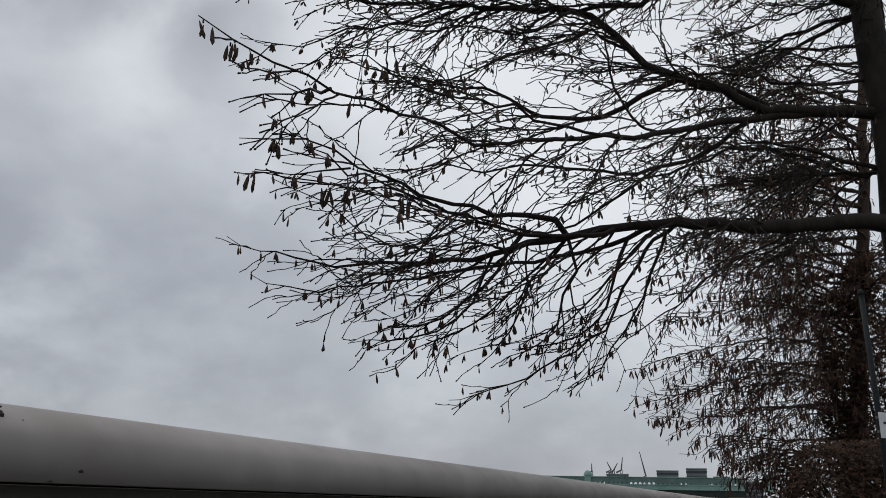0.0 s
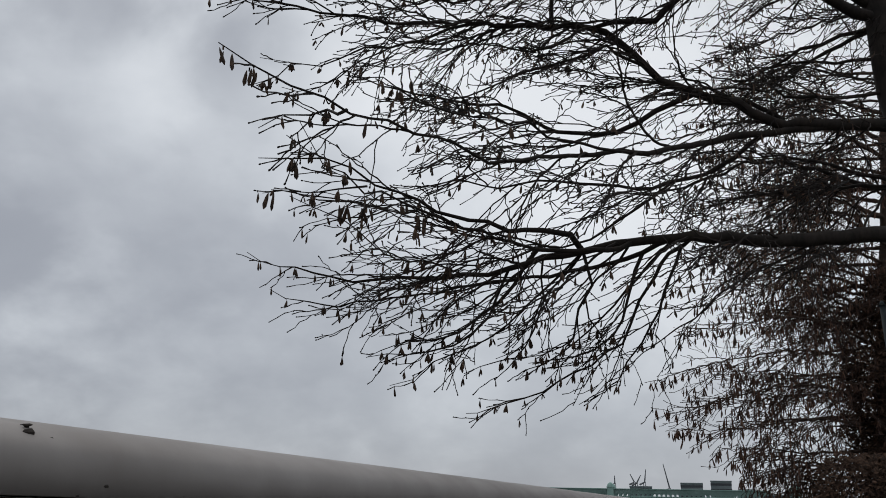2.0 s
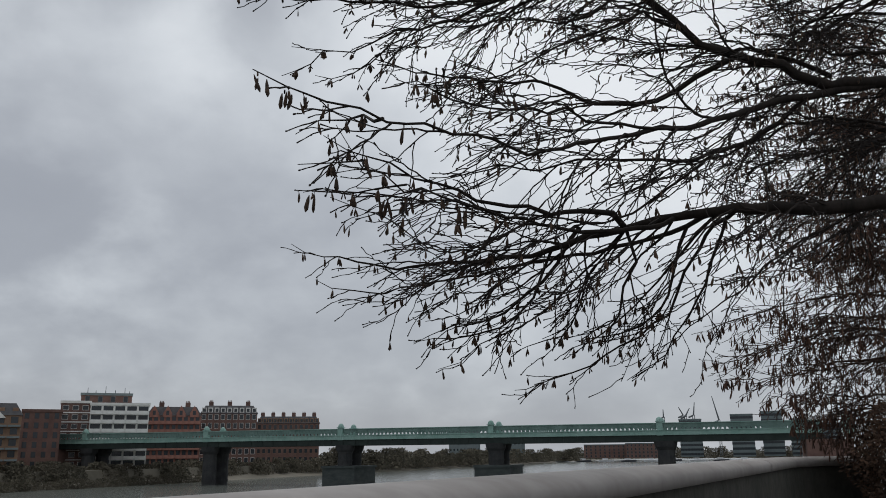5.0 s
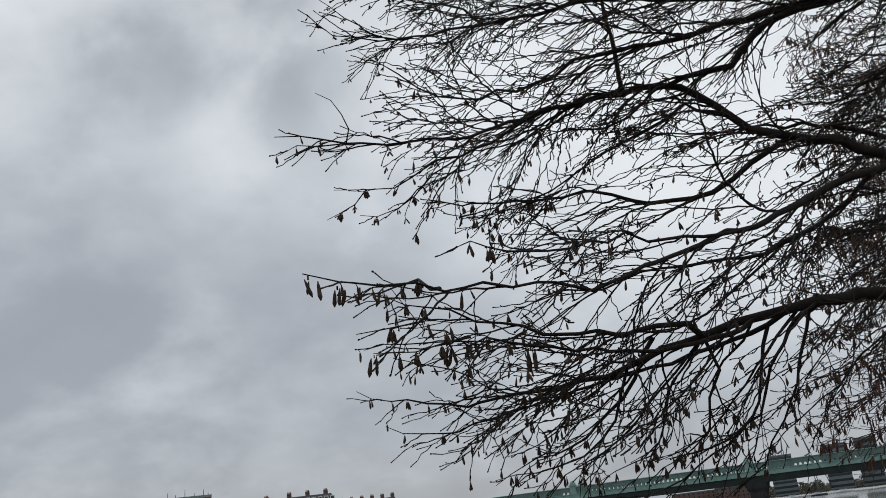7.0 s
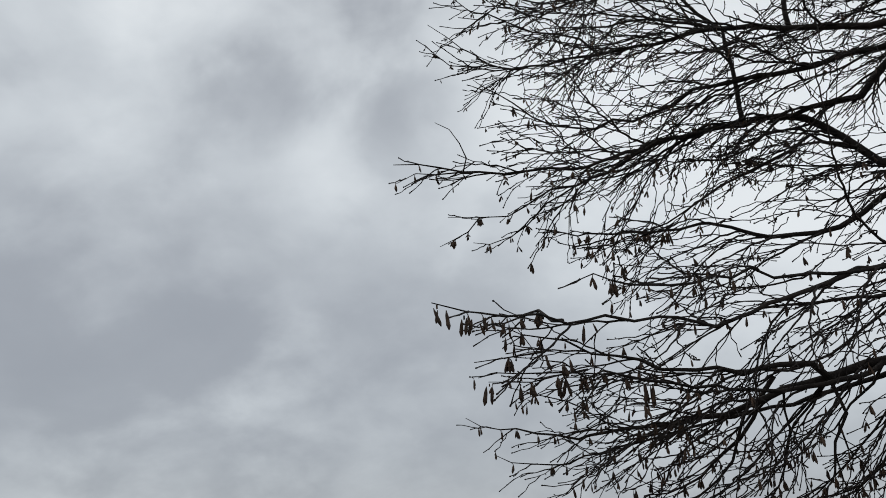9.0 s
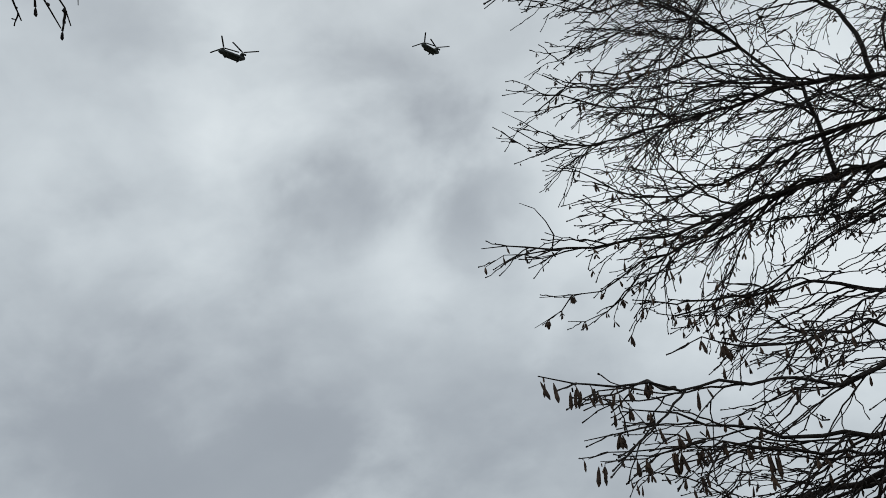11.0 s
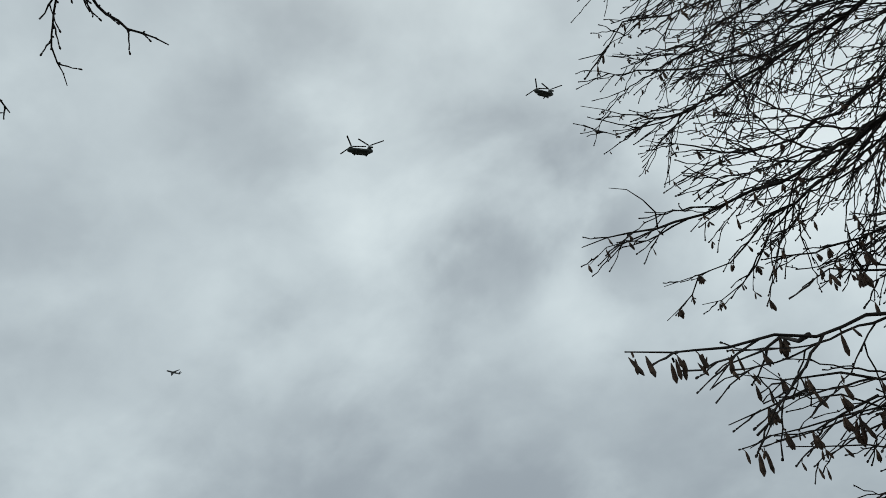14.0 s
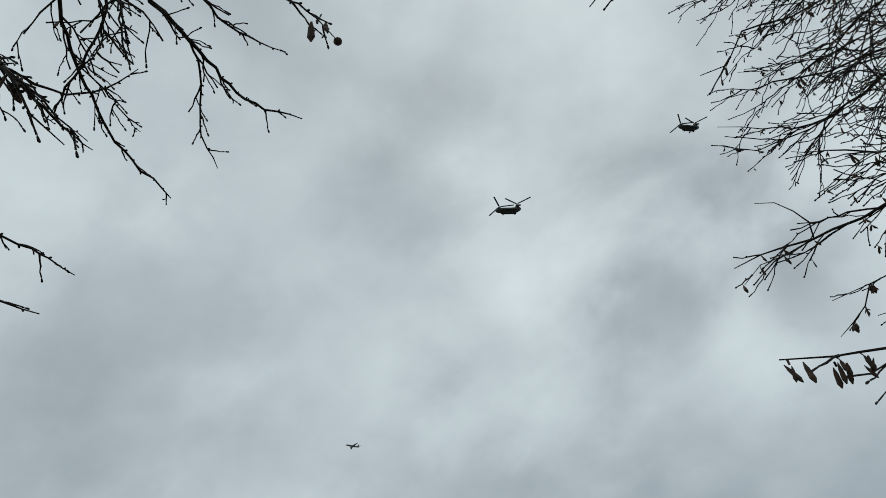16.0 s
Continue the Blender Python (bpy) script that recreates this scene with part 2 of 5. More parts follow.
def spline(pts, step):
    """Catmull-Rom through the points, at about even steps."""
    p = [pts[0] * 2 - pts[1], *pts, pts[-1] * 2 - pts[-2]]
    res = []
    for i in range(1, len(p) - 2):
        k = max(1, int((p[i + 1] - p[i]).length / step))
        for j in range(k):
            t = j / k
            a, b2, c, d = p[i - 1], p[i], p[i + 1], p[i + 2]
            res.append(0.5 * ((2 * b2) + (c - a) * t + (2 * a - 5 * b2 + 4 * c - d) * t * t + (3 * b2 - a - 3 * c + d) * t ** 3))
    res.append(pts[-1].copy())
    return res


# ---- trees ----
class Tree:
    """A bare winter tree. Limbs follow a few points; side shoots, twigs and pods grow from them by rule."""

    def __init__(self, name, label, at, seed, spread, density=1.0, pods=0.5, pod_long=0.052, pod_fat=1.0, twig=0.0042, hang=0.0, reach=1.0, splay=1.0, bark=None, twig_mat=None, pod_mat=None, knobby=False):
        self.root = thing(name, label, "tree", at=Matrix.Translation(at))
        self.axis, self.lines, self.girth = [], [], []
        self.bark, self.twig_mat, self.pod_mat = bark or BARK, twig_mat or TWIG, pod_mat or POD
        self.off = Vector(at)
        self.rng = random.Random(seed)
        self.pod_fat, self.knobby = pod_fat, knobby
        self.spread, self.density, self.pods, self.pod_long, self.twig, self.hang, self.reach, self.splay = Vector(spread).normalized(), density, pods, pod_long, twig, hang, reach, splay

    def vec(self, s):
        r = self.rng
        return Vector((r.gauss(0, s), r.gauss(0, s), r.gauss(0, s)))

    def trunk(self, r0, r1, *pts):
        s = Soup()
        line = spline([Vector(p) - self.off for p in pts], 0.25)
        self.axis = line
        self.girth = [(p, r0) for p in line]
        rad = [r0 + (r1 - r0) * (i / (len(line) - 1)) for i in range(len(line))]
        rad = [r * (1 + 0.06 * math.sin(i * 1.7)) * (1 + 0.5 * max(0, 1 - i / 3)) for i, r in enumerate(rad)]
        s.tube([p + self.vec(0.01) for p in line], rad, 14)
        part("trunk", s, self.bark, self.root, "dark rough bark", True)

    def shoot(self, start, way, length, r0, depth, twigs, pods):
        """One side shoot with its own smaller shoots."""
        r = self.rng
        k = max(4, int(length / 0.04))
        pts, p, d = [start], start.copy(), way.normalized()
        curl = self.vec(0.17)
        flick = self.vec(1.0).normalized()
        for i in range(k):
            bend = self.spread * 0.075 + Vector((0, 0, (-0.045 if i < k * 0.6 else 0.03) - self.hang * 0.05)) + curl * 0.4 + self.vec(0.085)
            d = (d + bend * 0.8).normalized()
            side = d.cross(flick).normalized() * (0.13 if i % 2 else -0.13)          # shoots zigzag a little from bud to bud
            p = p + (d + side + self.vec(0.07)).normalized() * (length / k)
            pts.append(p.copy())
        tip = self.twig * 0.55
        radii = [max(tip, r0 + (tip - r0) * i / k) for i in range(k + 1)]
        radii[-1] = tip * 1.5
        radii = [q * (1.0 if i % 2 else 1.15) for i, q in enumerate(radii)]
        twigs.tube(pts, radii, 5 if depth == 0 else 3)
        for i in range(2, k, 2):
            if depth > 0 and r.random() < 0.55:
                twigs.spindle(pts[i], pts[i] + (d * 0.6 + self.vec(0.6)).normalized() * r.uniform(0.008, 0.018), self.twig * 0.9, 3)
        if depth < 2:
            gap = (0.115 if depth == 0 else 0.15) / self.density
            n = int(length * 0.85 / gap)
            side = 1
            for i in range(n):
                f = 0.12 + 0.86 * (i + r.random()) / max(1, n)
                j = min(k - 1, int(f * k))
                at = pts[j].lerp(pts[j + 1], f * k - j)
                t = (pts[j + 1] - pts[j]).normalized()
                lat = t.cross(Vector((0, 0, 1))).normalized() * side
                side = -side
                w = t * r.uniform(0.7, 1.2) + lat * r.uniform(0.3, 0.85) * self.splay + self.vec(0.14) + Vector((0, 0, r.uniform(-0.28, 0.18)))
                ln = min(length * 0.7, (1.05 - f) * length * 0.75 + 0.07) * r.uniform(0.55, 1.15)
                if depth == 1:
                    ln = min(r.uniform(0.03, 0.24) * self.reach, 0.04 + length * 0.55)
                self.shoot(at, w, ln, max(self.twig * 0.8, radii[j] * 0.65), depth + 1, twigs, pods)
        # buds, and pods in twos and threes below the shoot's end
        if depth >= 1:
            if r.random() < 0.7:
                twigs.spindle(pts[-1], pts[-1] + d * 0.014, self.twig * 1.3, 3)
            if r.random() < self.pods * (0.5 if depth == 2 else 0.9):
                at = pts[max(1, k - r.randrange(0, 3))]
                self.bunch(at, pods)

    def bunch(self, at, pods):
        """One to three pods on a short stalk; shorter and tighter high in the crown."""
        r = self.rng
        high = min(1.0, max(0.0, (at.z + self.off.z - 4.0) / 1.2)) if self.pod_fat >= 1 else 0.0
        long = self.pod_long * (1 - 0.45 * high)
        foot = at + Vector((r.gauss(0, 0.004), r.gauss(0, 0.004), -0.010))
        pods.tube([at, foot], [0.0016, 0.0016], 3, False)
        for _ in range(r.choice((1, 2, 2, 3))):
            ln = long * r.uniform(0.6, 1.15)
            lean = 0.16 + 0.35 * high
            q = foot + Vector((r.gauss(0, lean), r.gauss(0, lean), -1)).normalized() * ln
            pods.spindle(foot, q, ln * r.uniform(0.10, 0.16) * self.pod_fat, 5, 0.75)

    def limb(self, r0, r1, *pts, name="limb", bare=0.2, grow=1.0, join=True, lift=0.0, seeds=1.0):
        r, kept = self.rng, self.pods
        self.pods *= seeds
        wood, twigs, pods = Soup(), Soup(), Soup()
        pts = [Vector(p) - self.off for p in pts]
        if join:
            near_pts = [q for old in self.lines for q in old[: int(len(old) * 0.8)]]
            ahead = (pts[1] - pts[0]).normalized()
            best = min(near_pts, key=lambda q: (q - pts[0]).length + 0.9 * (1 - ahead.dot((pts[0] - q).normalized())), default=None)
            close = min([q for old in self.lines for q in old], key=lambda q: (q - pts[0]).length, default=None)
            if close is not None and (close - pts[0]).length < 0.12:
                pts[0] = close
            elif r0 < 0.035 and best is not None and (best - pts[0]).length < 1.3:
                if (best - pts[0]).length < 0.3 and ahead.dot(pts[0] - best) < 0:
                    pts[0] = best
                elif (best - pts[0]).length > 0.05:
                    pts.insert(0, best)
            else:
                flat = math.hypot(pts[0].x, pts[0].y)
                at = min(self.axis, key=lambda q: abs(q.z - (pts[0].z - 0.12 * flat)))
                pts.insert(0, at)
        elif r0 < 0.02 and self.girth:
            hold, thick = min(self.girth, key=lambda g: (g[0] - pts[0]).length)
            if (hold - pts[0]).length < 0.12:
                pts[0], r0 = hold.copy(), max(min(r0, thick * 0.85), r1 * 1.2)
        line = spline(pts, 0.09 if not self.knobby else 0.03)
        self.lines.append(line)
        if join:
            near_r = [(p - line[0]).length - q for p, q in self.girth]
            if near_r and min(near_r) < 0.05:
                i = near_r.index(min(near_r))
                r0 = max(min(r0, self.girth[i][1] * 0.75), r1 * 1.5)
        k = len(line) - 1
        line = [p + self.vec(0.0028 if self.knobby else 0.006 + 0.006 * i / k) if i else p for i, p in enumerate(line)]
        radii = [r1 + (r0 - r1) * (1 - i / k) ** 1.5 for i in range(k + 1)]
        for i, w in ((1, 0.5), (2, 0.7), (3, 0.85)):
            radii[-i] *= w
        radii = [q * 0.78 for q in radii] if self.knobby and r0 < 0.02 else radii
        self.girth += list(zip(line, radii))[::2]
        wood.tube(line, [q * (1 + 0.12 * r.random()) for q in radii], 8 if r0 > 0.02 else 6)
        if self.knobby and r0 < 0.02:          # alternate buds along young wood
            for i in range(2, k):
                d = (line[i + 1] - line[i]).normalized()
                q = line[i] + d.cross(self.vec(1.0)).normalized() * (radii[i] + 0.005) + d * 0.006
                twigs.spindle(line[i], q, 0.0028, 4)
        total = sum((b2 - a).length for a, b2 in zip(line, line[1:]))
        n = int(total * (1 - bare) * 6.2 * self.density * grow)
        side = 1
        for i in range(n):
            f = bare + (0.985 - bare) * (i + r.random()) / n
            j = min(k - 1, int(f * k))
            at = line[j].lerp(line[j + 1], f * k - j)
            t = (line[j + 1] - line[j]).normalized()
            lat = t.cross(Vector((0, 0, 1))).normalized() * side
            side = -side
            rest = (1 - f) * total
            ln = (0.10 + 0.95 * min(1.0, rest * 0.6)) * r.uniform(0.4, 1.35) * self.reach
            ln = min(ln, 0.06 + rest * 0.55)
            w = t * r.uniform(0.6, 1.05) + lat * r.uniform(0.2, 0.8) * self.splay + self.spread * 0.5 + self.vec(0.10) + Vector((0, 0, r.uniform(-0.52, 0.32) + lift - self.hang * 0.5))
            self.shoot(at, w, ln, max(self.twig * 1.15, min(radii[j] * 0.55, 0.0075)), 0 if ln > 0.24 * self.reach else 1, twigs, pods)
        for i in range(int(36 * self.pods)):
            self.bunch(line[int(k * (1 - min(0.5, 1.3 / total) * r.random() ** 1.3))], pods)
        ob = part(name, wood, self.bark, self.root, smooth=True)
        part("twig_spray", twigs, self.twig_mat, ob, "thin dark twigs", kind="stuff")
        if pods.v:
            part("pod_spray", pods, self.pod_mat, ob, "hanging dry brown pods", kind="stuff")
        self.pods = kept
        return ob


    def cluster(self, at, count, long):
        """A bunch of dry pods and a curled leaf hanging from one shoot."""
        r, pods = self.rng, Soup()
        at = Vector(at) - self.off
        hold = min([q for line in self.lines for q in line], key=lambda q: (q - at).length)
        at = hold + Vector((0, 0, -0.012))
        pods.tube([hold, at], [0.003, 0.003], 4)
        for _ in range(count):
            q = at + Vector((r.gauss(0, 0.012), r.gauss(0, 0.012), 0))
            ln = long * r.uniform(0.7, 1.15)
            pods.spindle(q, q + Vector((r.gauss(0, 0.2), r.gauss(0, 0.2), -1)).normalized() * ln, ln * r.uniform(0.10, 0.15), 6, 0.6)
        part("dry_pod", pods, POD, self.root, "bunch of dry brown pods", kind="stuff")

    def gall(self, at, size):
        """A round dry knob at a twig's end."""
        s, at = Soup(), Vector(at) - self.off
        s.tube([at + Vector((0, 0, size * math.sin(a))) for a in (-1.4, -0.9, -0.3, 0.3, 0.9, 1.4)], [size * math.cos(a) for a in (-1.4, -0.9, -0.3, 0.3, 0.9, 1.4)], 8)
        part("knob", s, POD, self.root, "round dry knob", True)


near = Tree("riverside_tree", "bare dark winter tree hung with dry brown pods beside the parapet", (3.70, 5.14, GROUND), 3, (-0.75, -0.55, -0.12), pods=0.36, pod_long=0.046, pod_fat=1.1, density=1.25, twig=0.0036)
near.trunk(0.12, 0.05, (3.70, 5.14, GROUND), (3.67, 5.13, 1.8), (3.67, 5.12, 2.8), (3.66, 5.12, 3.5), (3.66, 5.12, 4.2), (3.65, 5.14, 5.2), (3.70, 5.2, 7.0), (3.8, 5.3, 9.0))
near.limb(0.0527, 0.003, (3.66, 5.10, 3.52), (3.3, 4.98, 3.47), (2.93, 4.95, 3.42), (2.22, 4.92, 3.39), (1.92, 4.96, 3.35), (1.75, 4.99, 3.32), (1.54, 5.01, 3.29), (1.37, 5.03, 3.23), (1.13, 5.07, 3.19), (0.72, 5.12, 3.16), (0.44, 5.15, 3.18), (-0.02, 5.20, 3.28), grow=0.6)
near.limb(0.038, 0.004, (2.86, 5.00, 4.13), (2.67, 5.08, 4.27), (2.29, 5.18, 4.45), (2.14, 5.22, 4.63), (1.98, 5.25, 4.80), (1.73, 5.28, 4.84), (1.31, 5.10, 4.72), (0.97, 4.80, 4.51), (0.67, 4.60, 4.37), (0.16, 4.50, 4.39), (-0.18, 4.50, 4.48))
near.limb(0.033, 0.0032, (3.65, 5.13, 5.0), (3.3, 5.11, 5.14), (2.96, 5.10, 5.15), (2.49, 5.11, 5.11), (1.97, 5.12, 5.04), (1.66, 5.12, 5.02), (1.41, 5.13, 5.01), (1.27, 5.13, 4.93), (1.05, 5.13, 4.88), (0.76, 5.14, 4.87), (0.60, 5.14, 4.92), (0.39, 5.15, 5.08), (0.18, 5.15, 5.31), join=False, grow=1.0, bare=0.36)
near.limb(0.036, 0.0032, (3.66, 5.13, 4.85), (3.3, 5.08, 5.03), (2.92, 5.05, 5.13), (2.35, 5.06, 5.21), (2.06, 5.07, 5.26), (1.58, 5.07, 5.34), (1.24, 5.08, 5.31), (0.81, 5.09, 5.31), (0.44, 5.09, 5.29), (0.25, 5.09, 5.37), (0.12, 5.10, 5.50), (-0.07, 5.10, 5.69), join=False, grow=1.0, bare=0.36)
near.limb(0.006, 0.003, (0.48, 5.10, 5.29), (0.31, 5.09, 5.29), (0.15, 5.07, 5.34), (0.05, 5.07, 5.38), (-0.09, 5.05, 5.53), join=False)
near.limb(0.009, 0.003, (0.97, 5.10, 5.32), (0.82, 5.08, 5.42), (0.57, 5.06, 5.51), (0.41, 5.04, 5.59), (0.21, 5.02, 5.69), (0.02, 5.00, 5.86), join=False)
near.limb(0.025, 0.016, (2.95, 5.10, 5.14), (2.69, 5.11, 5.10), (2.57, 5.12, 5.09), (2.48, 5.13, 5.05), (2.40, 5.14, 5.00), (2.33, 5.15, 4.92), (2.26, 5.16, 4.85), (2.15, 5.17, 4.83), (2.00, 5.18, 4.81), (1.78, 5.27, 4.82), join=False, grow=1.2, bare=0.05)
near.limb(0.024, 0.003, (3.3, 5.1, 4.2), (2.56, 4.95, 3.99), (2.29, 4.80, 3.86), (1.99, 4.62, 3.73), (1.69, 4.43, 3.63), (1.46, 4.27, 3.52), (1.24, 4.11, 3.43), (1.08, 3.98, 3.39), (0.84, 3.77, 3.36), (0.67, 3.61, 3.33), (0.54, 3.46, 3.31), (0.44, 3.34, 3.29), (0.33, 3.19, 3.27), (0.27, 3.09, 3.28), lift=-0.05, seeds=0.3, grow=0.6)
near.limb(0.014, 0.003, (2.58, 5.10, 3.88), (2.35, 5.04, 3.77), (2.13, 4.99, 3.70), (1.85, 4.91, 3.66), (1.60, 4.85, 3.64), (1.49, 4.82, 3.62), (1.29, 4.77, 3.58), (1.08, 4.71, 3.55), (0.71, 4.60, 3.44), grow=0.6)
near.limb(0.019, 0.003, (1.79, 4.97, 3.33), (1.65, 4.87, 3.37), (1.49, 4.80, 3.35), (1.32, 4.72, 3.33), (1.12, 4.63, 3.34), (0.96, 4.55, 3.35), (0.69, 4.41, 3.41), (0.49, 4.30, 3.47), (0.32, 4.20, 3.53), join=False, grow=0.6)
near.limb(0.0134, 0.003, (1.84, 4.85, 3.28), (1.48, 4.70, 3.23), (1.18, 4.50, 3.23), (0.89, 4.30, 3.24), (0.66, 4.10, 3.27), (0.50, 3.95, 3.32), (0.38, 3.90, 3.44), lift=-0.1, grow=0.6)
near.limb(0.0101, 0.003, (1.77, 5.28, 3.45), (1.22, 4.90, 3.38), (0.81, 4.60, 3.35), (0.47, 4.45, 3.34), (0.17, 4.40, 3.36), lift=-0.1, grow=0.6)
near.limb(0.009, 0.003, (1.63, 5.28, 3.35), (1.19, 4.90, 3.20), (0.78, 4.50, 3.11), (0.56, 4.30, 3.19), (0.32, 4.20, 3.24), lift=-0.1, grow=0.6)
near.limb(0.014, 0.003, (1.94, 5.14, 3.31), (1.60, 5.21, 3.25), (1.12, 5.26, 3.18), (0.76, 5.30, 3.10), (0.41, 5.20, 3.03), (0.12, 5.20, 3.12), grow=0.6)
near.limb(0.0123, 0.003, (1.52, 5.21, 3.32), (1.35, 5.26, 3.12), (1.14, 5.30, 2.93), (0.87, 5.15, 2.84), (0.63, 5.10, 2.77), grow=0.75)
near.limb(0.008, 0.003, (1.70, 5.0, 3.32), (1.57, 5.24, 3.09), (1.50, 5.28, 2.86), (1.16, 5.30, 2.72), join=False, grow=0.8)
near.limb(0.008, 0.003, (1.66, 5.0, 3.31), (1.48, 5.22, 3.06), (1.30, 5.24, 2.91), (1.01, 5.26, 2.75), (0.78, 5.26, 2.61), join=False, grow=0.8)
near.limb(0.008, 0.003, (2.14, 4.93, 3.39), (2.06, 5.10, 3.21), (1.91, 5.25, 3.03), (1.67, 5.29, 2.83), (1.43, 5.28, 2.70), join=False, grow=0.8)
near.limb(0.007, 0.003, (1.37, 5.03, 3.23), (1.12, 5.27, 3.10), (0.98, 5.30, 2.98), (0.71, 5.20, 2.88), join=False, grow=0.8)
near.limb(0.007, 0.003, (1.92, 4.96, 3.35), (1.80, 5.12, 3.12), (1.86, 5.18, 2.95), (1.98, 5.16, 2.80), join=False, grow=0.8)
near.limb(0.0085, 0.003, (1.84, 4.98, 3.32), (1.80, 5.03, 3.16), (1.75, 5.07, 3.02), (1.71, 5.11, 2.90), (1.66, 5.13, 2.83), (1.56, 5.16, 2.79), (1.42, 5.20, 2.77), join=False, grow=1.2)
near.limb(0.010, 0.003, (2.08, 4.95, 3.36), (2.00, 5.05, 3.15), (1.98, 5.10, 3.00), (1.93, 5.13, 2.90), (1.84, 5.17, 2.85), (1.74, 5.20, 2.82), (1.52, 5.30, 2.78), join=False, grow=1.2)
near.limb(0.008, 0.003, (1.42, 5.04, 3.24), (1.28, 5.13, 2.99), (1.20, 5.15, 2.91), (1.11, 5.17, 2.84), (0.97, 5.19, 2.80), (0.64, 5.25, 2.77), join=False, grow=0.6)
near.limb(0.006, 0.003, (1.63, 5.02, 3.3), (1.55, 5.13, 3.10), (1.52, 5.14, 2.99), (1.50, 5.16, 2.89), (1.45, 5.17, 2.83), (1.33, 5.20, 2.78), join=False, grow=1.2)
near.limb(0.016, 0.0035, (1.73, 5.28, 4.86), (1.66, 5.25, 5.2), (1.64, 5.19, 5.41), (1.52, 5.17, 5.54), (1.38, 5.16, 5.76), (1.27, 5.15, 5.96), (1.13, 5.14, 6.11), (1.01, 5.13, 6.24), (0.83, 5.12, 6.46), (0.63, 5.11, 6.75), (0.42, 5.10, 7.13), join=False)
near.limb(0.010, 0.003, (1.13, 5.14, 6.11), (0.86, 5.02, 6.03), (0.63, 4.95, 5.92), (0.45, 4.90, 5.84), (0.27, 4.84, 5.76), (0.12, 4.80, 5.70), join=False)
near.limb(0.010, 0.003, (1.38, 5.16, 5.76), (1.10, 5.08, 5.68), (0.89, 5.06, 5.68), (0.63, 5.04, 5.61), (0.36, 5.01, 5.72), (0.23, 5.00, 5.81), join=False)
near.limb(0.0045, 0.0026, (0.16, 4.50, 4.39), (0.20, 4.47, 4.45), (0.17, 4.45, 4.51), (0.11, 4.42, 4.57), (0.06, 4.39, 4.61), join=False, bare=0.8, seeds=0.0)
near.limb(0.0045, 0.0026, (0.08, 4.5, 4.39), (-0.05, 4.47, 4.37), (-0.15, 4.45, 4.35), join=False, seeds=0.3)
near.limb(0.010, 0.003, (1.78, 5.27, 4.82), (1.74, 5.16, 4.70), (1.63, 5.12, 4.60), (1.48, 5.07, 4.53), (1.33, 5.02, 4.52), (1.13, 4.96, 4.54), (0.98, 4.90, 4.57), join=False)
near.limb(0.011, 0.003, (2.14, 5.22, 4.63), (1.95, 5.12, 4.62), (1.81, 5.09, 4.55), (1.68, 5.07, 4.47), (1.45, 5.02, 4.35), (1.22, 4.98, 4.23), (1.01, 4.93, 4.13), (0.83, 4.90, 4.10), join=False)
near.limb(0.010, 0.003, (1.2, 4.98, 4.6), (1.03, 4.90, 4.55), (0.88, 4.92, 4.47), (0.69, 4.95, 4.45), (0.57, 4.97, 4.42), (0.44, 4.99, 4.36), (0.31, 5.01, 4.33), (0.16, 5.03, 4.35), (-0.01, 5.05, 4.40), join=False, grow=0.8)
near.limb(0.006, 0.003, (0.69, 4.95, 4.45), (0.53, 5.02, 4.38), (0.43, 5.04, 4.29), (0.33, 5.06, 4.24), (0.20, 5.08, 4.22), (0.09, 5.10, 4.22), join=False, grow=0.8)
near.limb(0.005, 0.003, (0.16, 5.03, 4.35), (0.09, 5.07, 4.29), (-0.01, 5.09, 4.27), (-0.07, 5.10, 4.24), join=False)
near.limb(0.0168, 0.0035, (2.53, 5.14, 4.34), (2.25, 5.20, 4.26), (2.03, 5.26, 4.15), (1.70, 5.30, 4.15), (1.37, 5.10, 4.18), (0.85, 4.80, 4.07), (0.49, 4.60, 4.05), lift=0.12)
near.limb(0.0085, 0.003, (1.84, 4.53, 3.69), (1.55, 4.35, 3.63), (1.35, 4.18, 3.62), (1.17, 4.04, 3.56), (0.99, 3.87, 3.50), (0.86, 3.75, 3.49), (0.78, 3.66, 3.48), (0.64, 3.50, 3.46), grow=0.7, join=False)
near.limb(0.024, 0.003, (3.7, 5.2, 6.9), (2.8, 5.0, 7.1), (1.7, 4.6, 6.4), (1.1, 4.1, 5.8), (0.67, 3.60, 5.29), (0.51, 3.35, 4.99), (0.44, 3.21, 4.83), (0.37, 3.08, 4.68), (0.31, 2.92, 4.49), join=False, bare=0.55, grow=0.3)
near.limb(0.009, 0.003, (1.7, 4.6, 6.4), (1.25, 4.5, 5.75), (1.00, 4.30, 5.25), (0.76, 3.90, 4.84), (0.51, 3.60, 4.63), (0.34, 3.50, 4.53), join=False, grow=0.4)
near.limb(0.007, 0.003, (1.1, 4.75, 6.0), (0.79, 4.60, 5.84), (0.60, 4.50, 5.76), (0.36, 4.38, 5.79), (0.23, 4.30, 5.83), join=False, grow=0.6)
near.limb(0.011, 0.003, (1.38, 5.16, 5.76), (1.14, 5.26, 6.20), (0.78, 5.25, 6.51), (0.39, 5.10, 6.50), (0.09, 5.10, 6.71), join=False)
near.limb(0.010, 0.003, (1.58, 5.07, 5.34), (1.22, 5.22, 5.58), (0.90, 5.30, 5.64), (0.56, 5.10, 5.65), (0.19, 5.00, 5.84), join=False)
